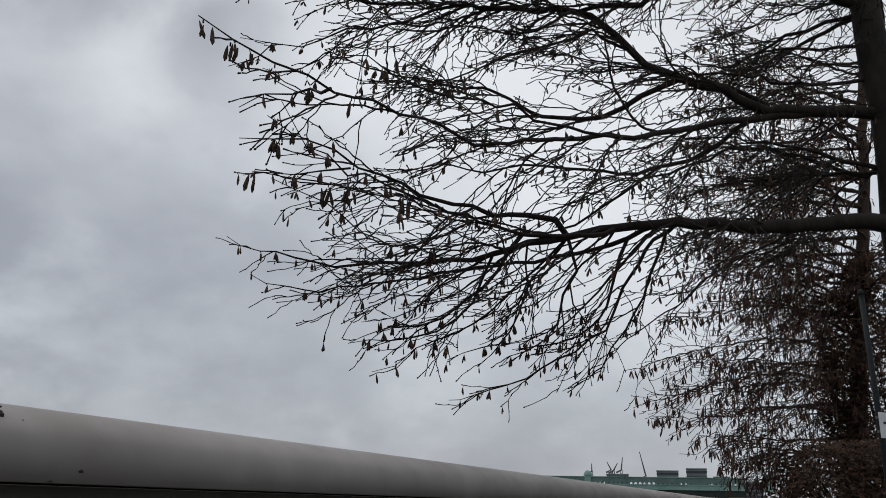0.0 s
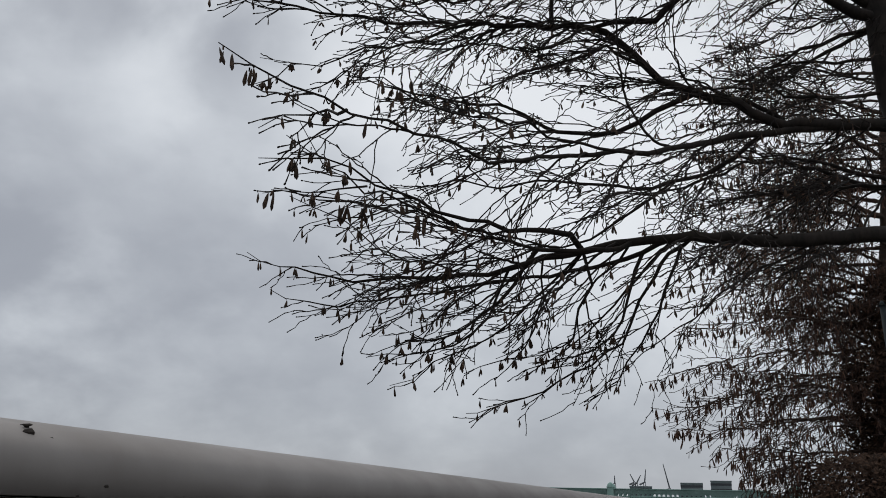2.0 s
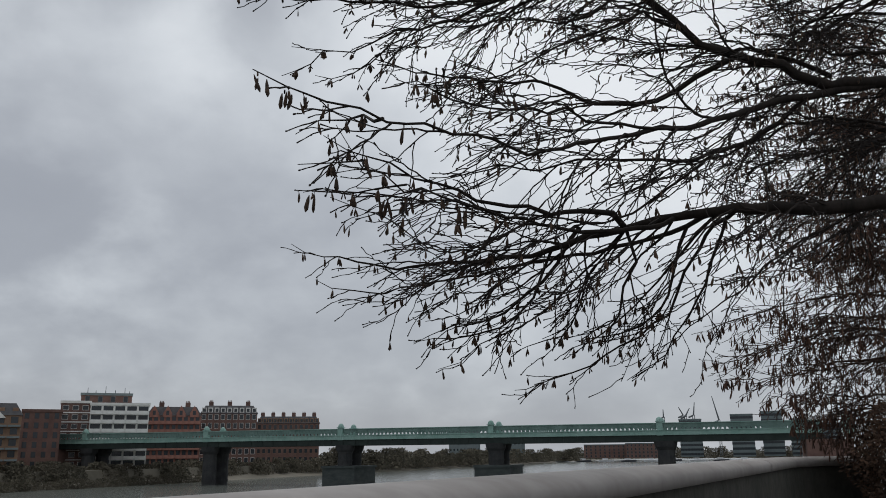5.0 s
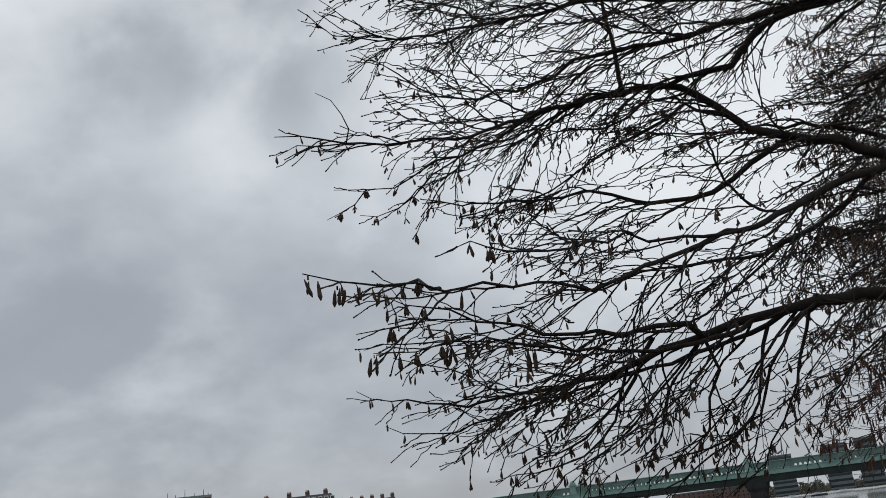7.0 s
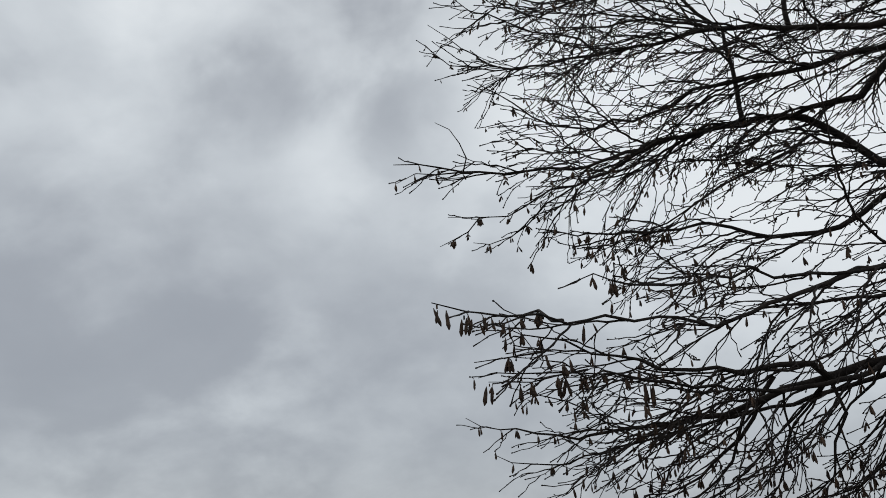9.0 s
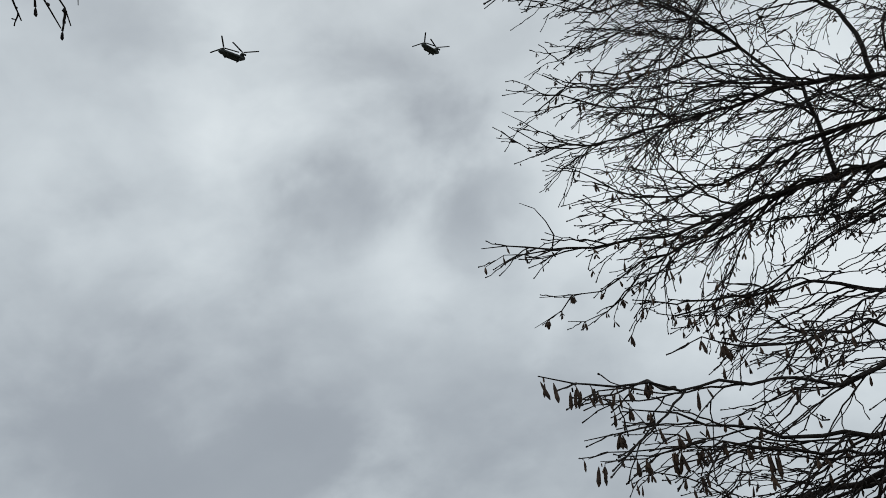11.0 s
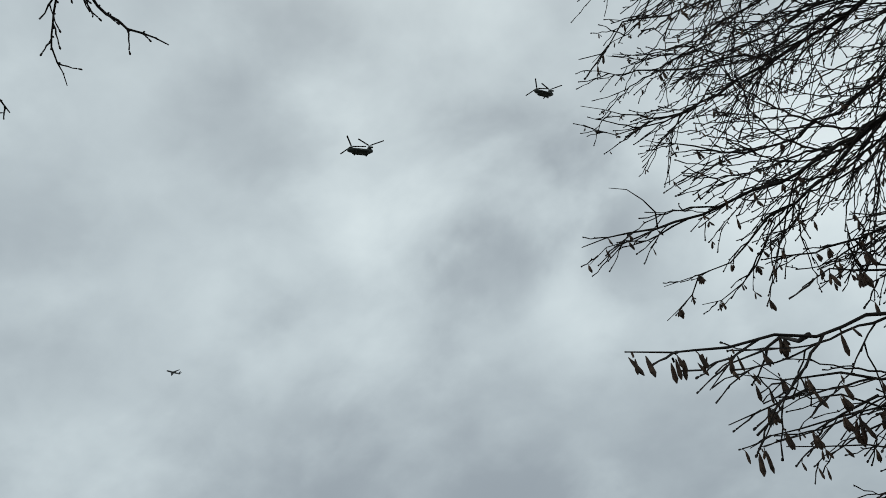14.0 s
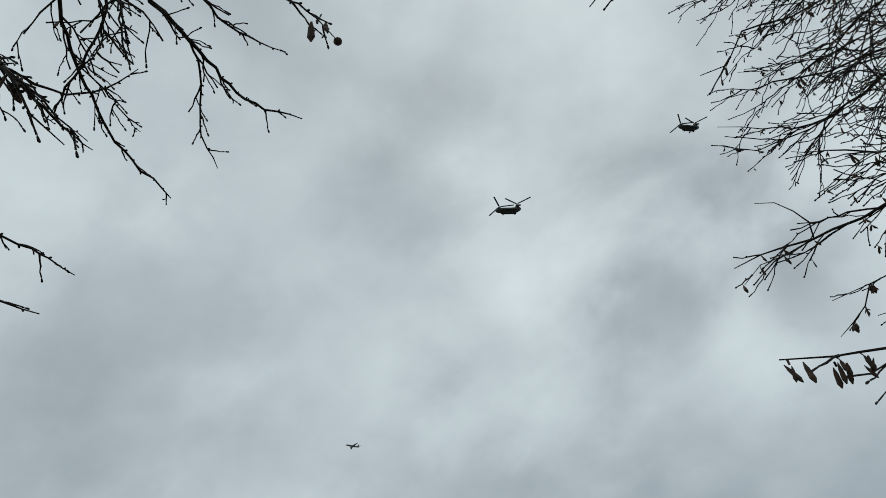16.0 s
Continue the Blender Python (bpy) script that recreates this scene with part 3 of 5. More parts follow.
near.limb(0.0168, 0.003, (2.06, 5.07, 5.26), (1.95, 5.1, 5.7), (1.67, 5.16, 6.21), (1.28, 5.24, 6.54), (0.81, 5.30, 6.89), (0.41, 5.20, 7.39), join=False)
near.limb(0.011, 0.003, (1.95, 5.1, 5.7), (1.69, 5.24, 6.69), (1.15, 5.20, 7.17), (0.94, 5.00, 7.45), join=False)
near.limb(0.0224, 0.003, (4.23, 5.77, 5.53), (3.33, 5.41, 5.02), (2.89, 5.29, 4.77), (2.63, 5.20, 4.62))
near.limb(0.0224, 0.003, (3.97, 5.80, 4.11), (3.38, 5.56, 4.10), (2.92, 5.41, 4.08), (2.49, 5.32, 3.87), (1.96, 5.23, 3.67), (1.48, 5.23, 3.41))
near.limb(0.0168, 0.003, (3.98, 5.80, 4.19), (3.53, 5.65, 4.03), (3.05, 5.47, 3.75), (2.64, 5.35, 3.48), (2.25, 5.20, 3.25))
near.limb(0.0224, 0.003, (4.17, 5.80, 4.96), (3.69, 5.62, 4.80), (3.34, 5.47, 4.75), (2.85, 5.32, 4.52), (2.48, 5.23, 4.19))
near.limb(0.0168, 0.003, (4.07, 5.80, 4.65), (3.35, 5.56, 4.48), (2.84, 5.38, 4.21), (2.41, 5.29, 3.89))
near.limb(0.0168, 0.003, (3.15, 5.53, 4.49), (2.74, 5.41, 4.52), (2.26, 5.35, 4.53), (1.83, 5.29, 4.43))
near.limb(0.0168, 0.003, (4.02, 5.83, 4.05), (3.64, 5.71, 3.71), (3.26, 5.59, 3.51), (2.85, 5.50, 3.26))
near.limb(0.0123, 0.003, (2.25, 5.10, 3.36), (2.18, 5.50, 3.20), (2.10, 5.60, 2.97), (1.74, 5.65, 2.75), (1.46, 5.70, 2.62), (1.20, 5.70, 2.54), grow=0.75)
near.limb(0.0067, 0.003, (0.63, 3.50, 3.32), (0.45, 3.80, 3.43), (0.23, 3.90, 3.44), grow=0.8, lift=-0.1)
near.limb(0.0067, 0.003, (0.50, 3.97, 3.32), (0.36, 3.95, 3.31), (0.24, 3.95, 3.32), grow=0.8)
near.limb(0.0067, 0.003, (0.61, 4.08, 3.28), (0.43, 4.15, 3.25), (0.26, 4.20, 3.27), grow=0.8)
near.limb(0.009, 0.003, (2.26, 4.95, 3.36), (2.21, 5.10, 3.13), (2.11, 5.20, 2.90), (1.98, 5.30, 2.72), (1.79, 5.30, 2.56), grow=0.75)
second = Tree("second_tree", "bare brownish winter tree behind the first, dense with hanging catkins", (7.6, 12.4, GROUND), 5, (-0.85, -0.4, -0.1), density=0.78, pods=0.8, pod_long=0.11, pod_fat=0.7, twig=0.005, hang=0.2, reach=1.6, bark=BARK_BROWN, twig_mat=TWIG_BROWN, pod_mat=CATKIN)
second.trunk(0.13, 0.06, (7.5, 12.4, GROUND), (7.7, 12.4, 3.5), (8.1, 12.4, 6.0), (8.5, 12.4, 9.0))
second.limb(0.03, 0.003, (7.50, 12.30, 3.66), (6.27, 11.50, 3.74), (4.94, 10.90, 3.47), (4.28, 10.60, 3.24), (3.72, 10.40, 3.23))
second.limb(0.03, 0.003, (7.64, 12.30, 4.06), (6.32, 11.50, 4.19), (5.24, 11.00, 3.99), (4.38, 10.60, 3.74), (3.74, 10.40, 3.49))
second.limb(0.03, 0.003, (7.54, 12.30, 3.34), (6.43, 11.60, 3.31), (5.28, 11.00, 3.14), (4.49, 10.60, 3.01), (3.96, 10.40, 3.01))
second.limb(0.03, 0.003, (7.72, 12.30, 4.40), (6.73, 11.60, 4.54), (5.74, 11.00, 4.52), (4.87, 10.70, 4.27), (4.04, 10.30, 4.15))
second.limb(0.03, 0.003, (7.81, 12.30, 4.73), (6.78, 11.60, 5.02), (5.71, 11.00, 5.04), (4.80, 10.60, 4.82), (4.00, 10.30, 4.63))
second.limb(0.03, 0.003, (7.42, 12.30, 3.03), (6.02, 11.40, 2.85), (5.27, 11.00, 2.87), (4.48, 10.60, 2.75))
second.limb(0.03, 0.003, (7.47, 12.30, 2.80), (6.41, 11.60, 2.73), (5.55, 11.20, 2.62), (4.88, 10.80, 2.45))
second.limb(0.03, 0.003, (7.88, 12.30, 5.25), (6.70, 11.60, 5.59), (5.63, 11.00, 5.58), (4.68, 10.50, 5.37))
second.limb(0.03, 0.003, (8.06, 12.30, 5.96), (6.93, 11.60, 6.19), (6.01, 11.00, 6.25), (5.08, 10.60, 6.19))
second.limb(0.03, 0.003, (7.49, 12.30, 2.57), (6.37, 11.70, 2.45), (5.47, 11.20, 2.35))
second.limb(0.03, 0.003, (8.18, 12.30, 6.69), (6.67, 11.20, 6.96), (5.77, 10.80, 6.97))
second.limb(0.03, 0.003, (7.97, 12.60, 3.96), (6.89, 12.00, 3.99), (5.93, 11.50, 3.80), (4.98, 11.00, 3.76))
second.limb(0.03, 0.003, (8.06, 12.50, 4.96), (6.48, 11.60, 4.85), (5.49, 11.20, 4.40))

def infill(tree, count, z0, z1, az0, az1, long0, long1, r0, seed, rise=0.25):
    """Further limbs straight from the trunk, between the ones that stand out."""
    r = random.Random(seed)
    for i in range(count):
        z = z0 + (z1 - z0) * (i + r.random()) / count - tree.off.z
        at = min(tree.axis, key=lambda q: abs(q.z - z))
        a = radians(r.uniform(az0, az1))
        ln = r.uniform(long0, long1)
        d = Vector((math.sin(a), math.cos(a), 0))
        up = r.uniform(-0.1, rise)
        p = [at + tree.off, at + tree.off + d * ln * 0.35 + Vector((0, 0, up * ln * 0.5)), at + tree.off + d * ln * 0.7 + Vector((r.gauss(0, 0.15), r.gauss(0, 0.15), up * ln * 0.75)), at + tree.off + d * ln + Vector((r.gauss(0, 0.25), r.gauss(0, 0.25), up * ln * 0.7))]
        tree.limb(r0 * r.uniform(0.7, 1.2), 0.004, *p, join=False, bare=0.12)




def side_limbs(tree, count, seed, z0, x0, x1, long0, long1):
    """Lesser limbs that leave the larger ones and sweep outward with them."""
    r = random.Random(seed)
    spots = [(line[i], (line[i + 1] - line[i]).normalized()) for line in tree.lines for i in range(2, len(line) - 3) if line[i].z + tree.off.z > z0 and x0 < line[i].x + tree.off.x < x1]
    for at, t in r.sample(spots, count):
        side = t.cross(Vector((0, 0, 1))).normalized() * r.choice((-1, 1))
        d = (t * 0.9 + tree.spread * 0.35 + side * r.uniform(0.1, 0.45) + Vector((0, 0, r.uniform(-0.35, 0.4)))).normalized()
        ln, p = r.uniform(long0, long1), at + tree.off
        bow = Vector((0, 0, r.uniform(-0.08, 0.08)))
        tree.limb(0.007, 0.003, p, p + d * ln * 0.5 + bow * ln, p + d * ln + bow * ln * 0.6, join=False, bare=0.1)


side_limbs(near, 24, 51, 4.35, 1.15, 3.2, 0.5, 1.0)
side_limbs(near, 8, 52, 5.3, 1.3, 3.0, 0.5, 0.9)
infill(near, 20, 3.7, 7.5, -100, -15, 0.8, 2.0, 0.014, 41)
infill(near, 4, 5.8, 7.4, -80, -35, 1.6, 2.4, 0.02, 44)
infill(second, 30, 1.8, 8.0, -170, -50, 1.0, 2.5, 0.03, 42, 0.15)
infill(second, 9, 4.0, 7.8, -120, -85, 2.2, 3.1, 0.03, 43, 0.1)
infill(second, 16, 4.8, 9.0, -125, -65, 2.0, 3.6, 0.03, 45, 0.1)

over = Tree("overhanging_tree", "bare tree whose budded twigs hang over the path", (3.6, -3.2, GROUND), 7, (-0.2, 0.5, -0.6), density=2.6, pods=0.0, pod_long=0.07, twig=0.0026, reach=0.30, splay=1.5, knobby=True)
over.trunk(0.22, 0.1, (3.6, -3.2, GROUND), (3.55, -3.15, 3.0), (3.3, -2.9, 5.2), (3.2, -2.8, 7.5))
over.limb(0.045, 0.02, (3.4, -3.0, 4.6), (2.0, -1.4, 5.4), (0.5, 0.4, 5.5), (-0.45, 1.6, 4.75), bare=0.96, join=False)
over.limb(0.03, 0.012, (1.0, -0.2, 5.5), (-0.4, 0.6, 5.1), (-0.75, 1.3, 4.4), (-0.9, 1.5, 4.0), bare=0.96, join=False)
over.limb(0.0125, 0.004, (-0.35, 1.67, 4.52), (-0.41, 1.89, 4.44), (-0.45, 2.00, 4.45), (-0.50, 2.13, 4.43), (-0.53, 2.28, 4.41), (-0.48, 2.41, 4.38), bare=0.1, join=False)
over.limb(0.0078, 0.003, (-0.46, 2.00, 4.44), (-0.53, 2.10, 4.42), (-0.67, 2.19, 4.35), (-0.73, 2.28, 4.31), bare=0.1, join=False)
over.limb(0.0125, 0.004, (-0.40, 1.59, 4.50), (-0.57, 1.72, 4.44), (-0.72, 1.88, 4.36), (-0.78, 2.01, 4.27), (-0.80, 2.17, 4.19), bare=0.1, join=False)
over.limb(0.0094, 0.003, (-0.67, 1.52, 4.33), (-0.71, 1.68, 4.28), (-0.77, 1.81, 4.27), (-0.78, 1.93, 4.22), bare=0.1, join=False)
over.limb(0.0094, 0.003, (-0.65, 1.44, 4.29), (-0.70, 1.62, 4.30), (-0.73, 1.74, 4.32), (-0.71, 1.88, 4.36), (-0.61, 1.96, 4.42), bare=0.1, join=False)
over.limb(0.007, 0.003, (-0.84, 1.60, 3.96), (-0.82, 1.76, 3.87), (-0.82, 1.88, 3.84), (-0.82, 1.94, 3.82), bare=0.1, join=False)
over.limb(0.007, 0.003, (-0.91, 1.66, 3.79), (-0.87, 1.81, 3.72), (-0.86, 1.89, 3.71), bare=0.1, join=False)
over.limb(0.0078, 0.003, (-0.31, 1.82, 4.52), (-0.33, 1.96, 4.47), (-0.35, 2.08, 4.42), (-0.31, 2.23, 4.38), bare=0.1, join=False)
over.limb(0.0062, 0.003, (-0.33, 1.71, 4.53), (-0.44, 1.80, 4.51), (-0.55, 1.88, 4.48), (-0.61, 1.94, 4.42), bare=0.1, join=False)
over.limb(0.0062, 0.003, (-0.37, 1.73, 4.50), (-0.51, 1.81, 4.40), (-0.76, 1.81, 4.28), (-0.80, 1.92, 4.28), bare=0.1, join=False)
over.limb(0.0047, 0.0022, (-0.15, 1.55, 3.61), (-0.14, 1.61, 3.56), (-0.14, 1.66, 3.52), (-0.14, 1.69, 3.50), bare=0.1)
over.limb(0.0047, 0.0022, (-0.15, 1.54, 3.59), (-0.13, 1.60, 3.50), (-0.13, 1.62, 3.49), (-0.13, 1.65, 3.47), bare=0.1)
over.limb(0.0047, 0.0024, (0.06, 1.7, 4.15), (0.01, 1.95, 4.05), (-0.02, 2.03, 4.08), (-0.03, 2.09, 4.10), (-0.06, 2.20, 4.11), bare=0.5, join=False)
over.limb(0.0045, 0.0022, (-0.57, 1.79, 4.27), (-0.63, 1.88, 4.30), (-0.69, 1.94, 4.33), (-0.72, 1.99, 4.34), (-0.78, 2.05, 4.37), bare=0.1, join=False)
over.limb(0.0042, 0.0022, (-0.2, 1.65, 4.1), (-0.28, 1.75, 4.17), (-0.44, 1.83, 4.32), (-0.63, 1.93, 4.46), bare=0.1, join=False)
over.limb(0.0042, 0.0022, (-0.2, 1.62, 4.08), (-0.32, 1.75, 4.10), (-0.50, 1.80, 4.24), (-0.60, 1.82, 4.31), bare=0.1, join=False)
for at, count, long in (((0.31, 3.12, 3.285), 3, 0.056), ((0.37, 3.17, 3.29), 2, 0.045), ((0.38, 3.20, 3.27), 2, 0.045), ((0.41, 3.22, 3.28), 2, 0.05), ((0.53, 3.36, 3.31), 3, 0.05), ((0.67, 3.55, 3.33), 2, 0.055),
                        ((0.57, 3.90, 3.33), 2, 0.06), ((0.24, 4.20, 3.37), 3, 0.075), ((0.30, 4.20, 3.40), 2, 0.05), ((0.36, 4.20, 3.41), 2, 0.06), ((0.48, 4.60, 3.28), 4, 0.09), ((0.56, 4.60, 3.31), 5, 0.08), ((0.97, 4.80, 3.25), 3, 0.085),
                        ((1.07, 5.00, 4.10), 7, 0.07), ((1.02, 4.97, 4.11), 5, 0.06), ((0.36, 5.00, 5.46), 5, 0.06), ((0.42, 4.70, 4.93), 3, 0.07), ((0.22, 5.00, 4.90), 3, 0.06), ((0.91, 4.20, 3.14), 4, 0.09)):
    near.cluster(at, count, long)
for at, count, long in (((-0.07, 2.10, 4.16), 4, 0.06), ((-0.68, 1.68, 4.33), 4, 0.075), ((-0.59, 1.70, 4.36), 2, 0.04)):
    over.cluster(at, count, long)
over.gall((-0.06, 2.20, 4.11), 0.011)


# ---- ground, river ----
def strip_ground():
    """One sheet across both banks: path level, river bed, foreshore, far bank, out to the horizon."""
    across = [-2500, -60, -8, 1.9, 1.95, 20, 120, 173, 182, 183, 200, 500, 2500]     # metres from the inner face towards the river
    height = [0.6, 0.9, 0.9, 0.9, -7.6, -8.5, -8.5, -6.3, -4.2, -1.6, -1.2, -0.5, -0.5]
    along = [-2500, -300, -60, 0, 60, 200, 400, 700, 1000, 1150, 1300, 2500, 4500]
    s = Soup()
    for a in along:
        bend = max(0, a - 950) / 350
        for c, h in zip(across, height):
            z = h + (max(h, -2.0) - h) * min(1, bend)
            p = WALL0 + CROSS * (c - (0.123 * max(0, min(a, 420)) if c < 3 else 0)) + FLOW * a
            s.v.append(Vector((p.x, p.y, z)))
    w = len(across)
    for i in range(len(along) - 1):
        for j in range(w - 1):
            s.f.append((i * w + j, i * w + j + 1, (i + 1) * w + j + 1, (i + 1) * w + j))
    return s


ground = new("ground", strip_ground().mesh("ground", MUD))
tagged(ground, "muddy river bank and foreshore reaching the horizon", "ground", kind="structure")
s = Soup()
for a, c in ((-900, -70), (1200, -70), (1200, 178), (-900, 178)):
    p = WALL0 + CROSS * c + FLOW * a
    s.v.append(Vector((p.x, p.y, WATER)))
s.f.append((0, 3, 2, 1))
tagged(new("water", s.mesh("water", WATERMAT)), "grey tidal river with small ripples", "river", kind="structure")
s = Soup()
for a, c in ((-60, -7.5), (60, -7.5), (60, 1.7), (-60, 1.7)):
    p = WALL0 + CROSS * c + FLOW * a
    s.v.append(Vector((p.x, p.y, GROUND + 0.005)))
s.f.append((0, 1, 2, 3))
tagged(new("path", s.mesh("path", PATHMAT)), "dark asphalt riverside path", "path", kind="structure")

# ---- parapet: a wall coloured dark as shade under jointed pale coping stones, bending away at its end ----
def parapet_point(a):
    """The inner face at a metres along; past the bend it swings off the river."""
    if a < PARA_END:
        p = WALL0 + BANK * a
        way = BANK
        drop = 0
    else:
        R, u = 3.0, (a - PARA_END) / 3.0
        p = WALL0 + BANK * PARA_END + BANK * R * math.sin(u) - OUT * R * (1 - math.cos(u))
        way = BANK * math.cos(u) - OUT * math.sin(u)
        drop = 0
    return p, way, drop


PARA_END, COPE_TOP, COPE_LOW = 10.2, 2.128, 2.014
parapet = new("parapet_wall", None)
tagged(parapet, "low stone river parapet, its shaded wall coloured dark, with pale worn coping", "parapet", kind="structure")


def swept(profile, a0, a1, steps):
    s = Soup()
    k = len(profile)
    for i in range(steps + 1):
        p, way, drop = parapet_point(a0 + (a1 - a0) * i / steps)
        out = Vector((-way.y, way.x, 0))
        for o, z in profile:
            q = p + out * o
            s.v.append(Vector((q.x, q.y, z - drop)))
    for i in range(steps):
        for j in range(k):
            a, c = i * k + j, i * k + (j + 1) % k
            s.f.append((a, a + k, c + k, c))
    s.f.append(tuple(range(k)))
    s.f.append(tuple(range(steps * k + k - 1, steps * k - 1, -1)))
    return s


part("wall_body", swept([(0.035, GROUND), (0.30, GROUND), (0.30, COPE_LOW - 0.004), (0.035, COPE_LOW - 0.004)], -7, 12.5, 60), WALLSTONE, parapet, "stone coloured dark for the shade under the coping")
COPE_HIGH = COPE_TOP - COPE_LOW
cope_profile = [(0.0, COPE_LOW), (0.36, COPE_LOW)]
shoulder = [(0.0, 0.066), (0.003, 0.052), (0.012, 0.040), (0.028, 0.028), (0.055, 0.015), (0.10, 0.004), (0.15, 0.0)]
cope_profile += [(0.36 - o, COPE_TOP - z) for o, z in shoulder] + [(o, COPE_TOP - z) for o, z in reversed(shoulder)]
for a0, a1 in ((-7.2, 0.1), (0.1, 8.5), (8.5, 12.6)):
    ob = part("coping_stone", swept(cope_profile, a0 + 0.006, a1 - 0.006, 30), COPING, parapet, smooth=True)
# scraps of dead leaf and dirt stuck to the coping
for i, (a, off, z, size, fat) in enumerate(((0.835, 0.029, 2.1, 0.010, 0.75), (0.84, 0.042, 2.111, 0.011, 0.25), (0.868, 0.023, 2.094, 0.008, 0.35), (0.965, 0.0, 2.031, 0.005, 0.7), (0.913, 0.0, 2.0155, 0.004, 0.5))):
    rs = random.Random(i)
    s = Soup()
    s.spindle(Vector((-size, 0, 0)), Vector((size, 0.1 * size, 0.2 * size)), size * fat, 6, 0.6)
    s.spindle(Vector((-size * 0.4, size * 0.2, 0)), Vector((size * 0.8, size * 0.5, 0)), size * 0.35, 6, 0.6)
    p = WALL0 + BANK * a + OUT * off
    ob = new("leaf_scrap", s.mesh("leaf_scrap", BARK))
    ob.matrix_world = pose(p.x, p.y, z, 0, 0, 62)
    tagged(ob, "small dark scrap of dead leaf on the coping", "leaf", "scraps on the coping")

# ---- hedge, sign and lamp post beside the path ----
def leaf_mass(name, label, category, at, size, count, leaf, mat, seed, parent=None, kind="", stems=True):
    """A clipped bush: stems inside, many small curled leaves on an uneven surface."""
    r = random.Random(seed)
    root = thing(name, label, category, at=Matrix.Translation(at)) if parent is None else parent
    s = Soup()
    for _ in range(count):
        a, e = r.uniform(0, 2 * math.pi), math.asin(r.uniform(-0.75, 1))
        d = Vector((math.cos(a) * math.cos(e), math.sin(a) * math.cos(e), math.sin(e)))
        k = (0.72 + 0.3 * r.random() ** 0.6) * (0.88 + 0.22 * noise.noise(d * 2.3 + Vector((seed, 0, 0))))
        p = Vector((d.x * size[0] * k, d.y * size[1] * k, size[2] * (1 + d.z * k)))
        u = Vector((r.gauss(0, 1), r.gauss(0, 1), r.gauss(0, 1))).normalized()
        v = u.orthogonal().normalized()
        w = leaf * r.uniform(0.6, 1.3)
        b0 = len(s.v)
        s.v += [p - u * w, p + v * w * 0.5 + u.cross(v) * w * 0.2, p + u * w, p - v * w * 0.5 + u.cross(v) * w * 0.2]
        s.f += [(b0, b0 + 1, b0 + 2), (b0, b0 + 2, b0 + 3)]
    part("leaves", s, mat, root, kind="stuff")
    st = Soup()
    for i in range(14):
        a = r.uniform(0, 6.28)
        tip = Vector((math.cos(a) * size[0] * 0.7, math.sin(a) * size[1] * 0.7, size[2] * r.uniform(0.9, 1.7)))
        st.tube([Vector((0, 0, 0)), tip * 0.5 + Vector((0, 0, 0.15)), tip], [0.03, 0.02, 0.006], 5)
    part("stems", st, BARK, root)
    return root


leaf_mass("hedge", "clipped brown-leaved beech hedge behind the parapet", "hedge", (6.75, 10.6, GROUND), (1.35, 1.2, 1.07), 18000, 0.032, HEDGE, 31)
leaf_mass("hedge", "clipped brown-leaved beech hedge behind the parapet", "hedge", (8.6, 10.2, GROUND), (1.6, 1.2, 1.0), 18000, 0.032, HEDGE, 32)
leaf_mass("shrub", "tall brown shrub massed round the second trunk", "shrub", (8.15, 12.2, GROUND), (1.2, 1.0, 2.5), 24000, 0.045, HEDGE, 33)

post = thing("sign_post", "dark painted post carrying a small white notice", "sign post", at=pose(5.21, 8.0, GROUND, 0, 0, 25))
s = Soup()
s.tube([Vector((0, 0, 0)), Vector((-0.01, 0, 1.6)), Vector((-0.04, 0, 3.0))], [0.026, 0.026, 0.024], 12)
s.tube([Vector((-0.04, 0, 2.99)), Vector((-0.04, 0, 3.04))], [0.034, 0.012], 12)
part("pole", s, POLE, post, smooth=True)
bm = bmesh.new()
bmesh.ops.create_cube(bm, size=1.0, matrix=Matrix.Translation((0.01, -0.045, 1.82)) @ Matrix.Diagonal((0.20, 0.006, 0.22, 1)))
rounded(bm, 0.002)
me = bpy.data.meshes.new("notice")
bm.to_mesh(me)
me.materials.append(SIGN)
notice = part("notice", me, SIGN, post, "plain white notice with a dark mark")
s = Soup()
s.box((-0.04, -0.052, 1.83), (0.04, -0.0495, 1.85))
part("bar", s, ROTOR, notice)
for z in (1.76, 1.88):
    s = Soup()
    s.tube([Vector((-0.012, 0, z)), Vector((-0.012, 0, z + 0.02))], [0.032, 0.032], 12)
    part("clamp", s, STEEL, post)


# ---- railway bridge ----
PIERS = [Vector((-68.2 - 40.95, 249.5 + 13.2, 0)) + Vector((40.95, -13.2, 0)) * i for i in range(6)]
SPAN = Vector((40.95, -13.2, 0)).normalized()
FAR = Vector((-SPAN.y, SPAN.x, 0))
bridge_m = Matrix(((SPAN.x, FAR.x, 0, PIERS[0].x), (SPAN.y, FAR.y, 0, PIERS[0].y), (0, 0, 1, 0), (0, 0, 0, 1)))
bridge = thing("railway_bridge", "pale green iron railway bridge on dark piers across the river", "bridge", at=bridge_m)
LONG = 43.03
X0, X1 = -14.0, LONG * 5 - 6
DECK, LOWZ, FASCIA, TOPZ = 6.2, 4.75, 7.45, 9.2
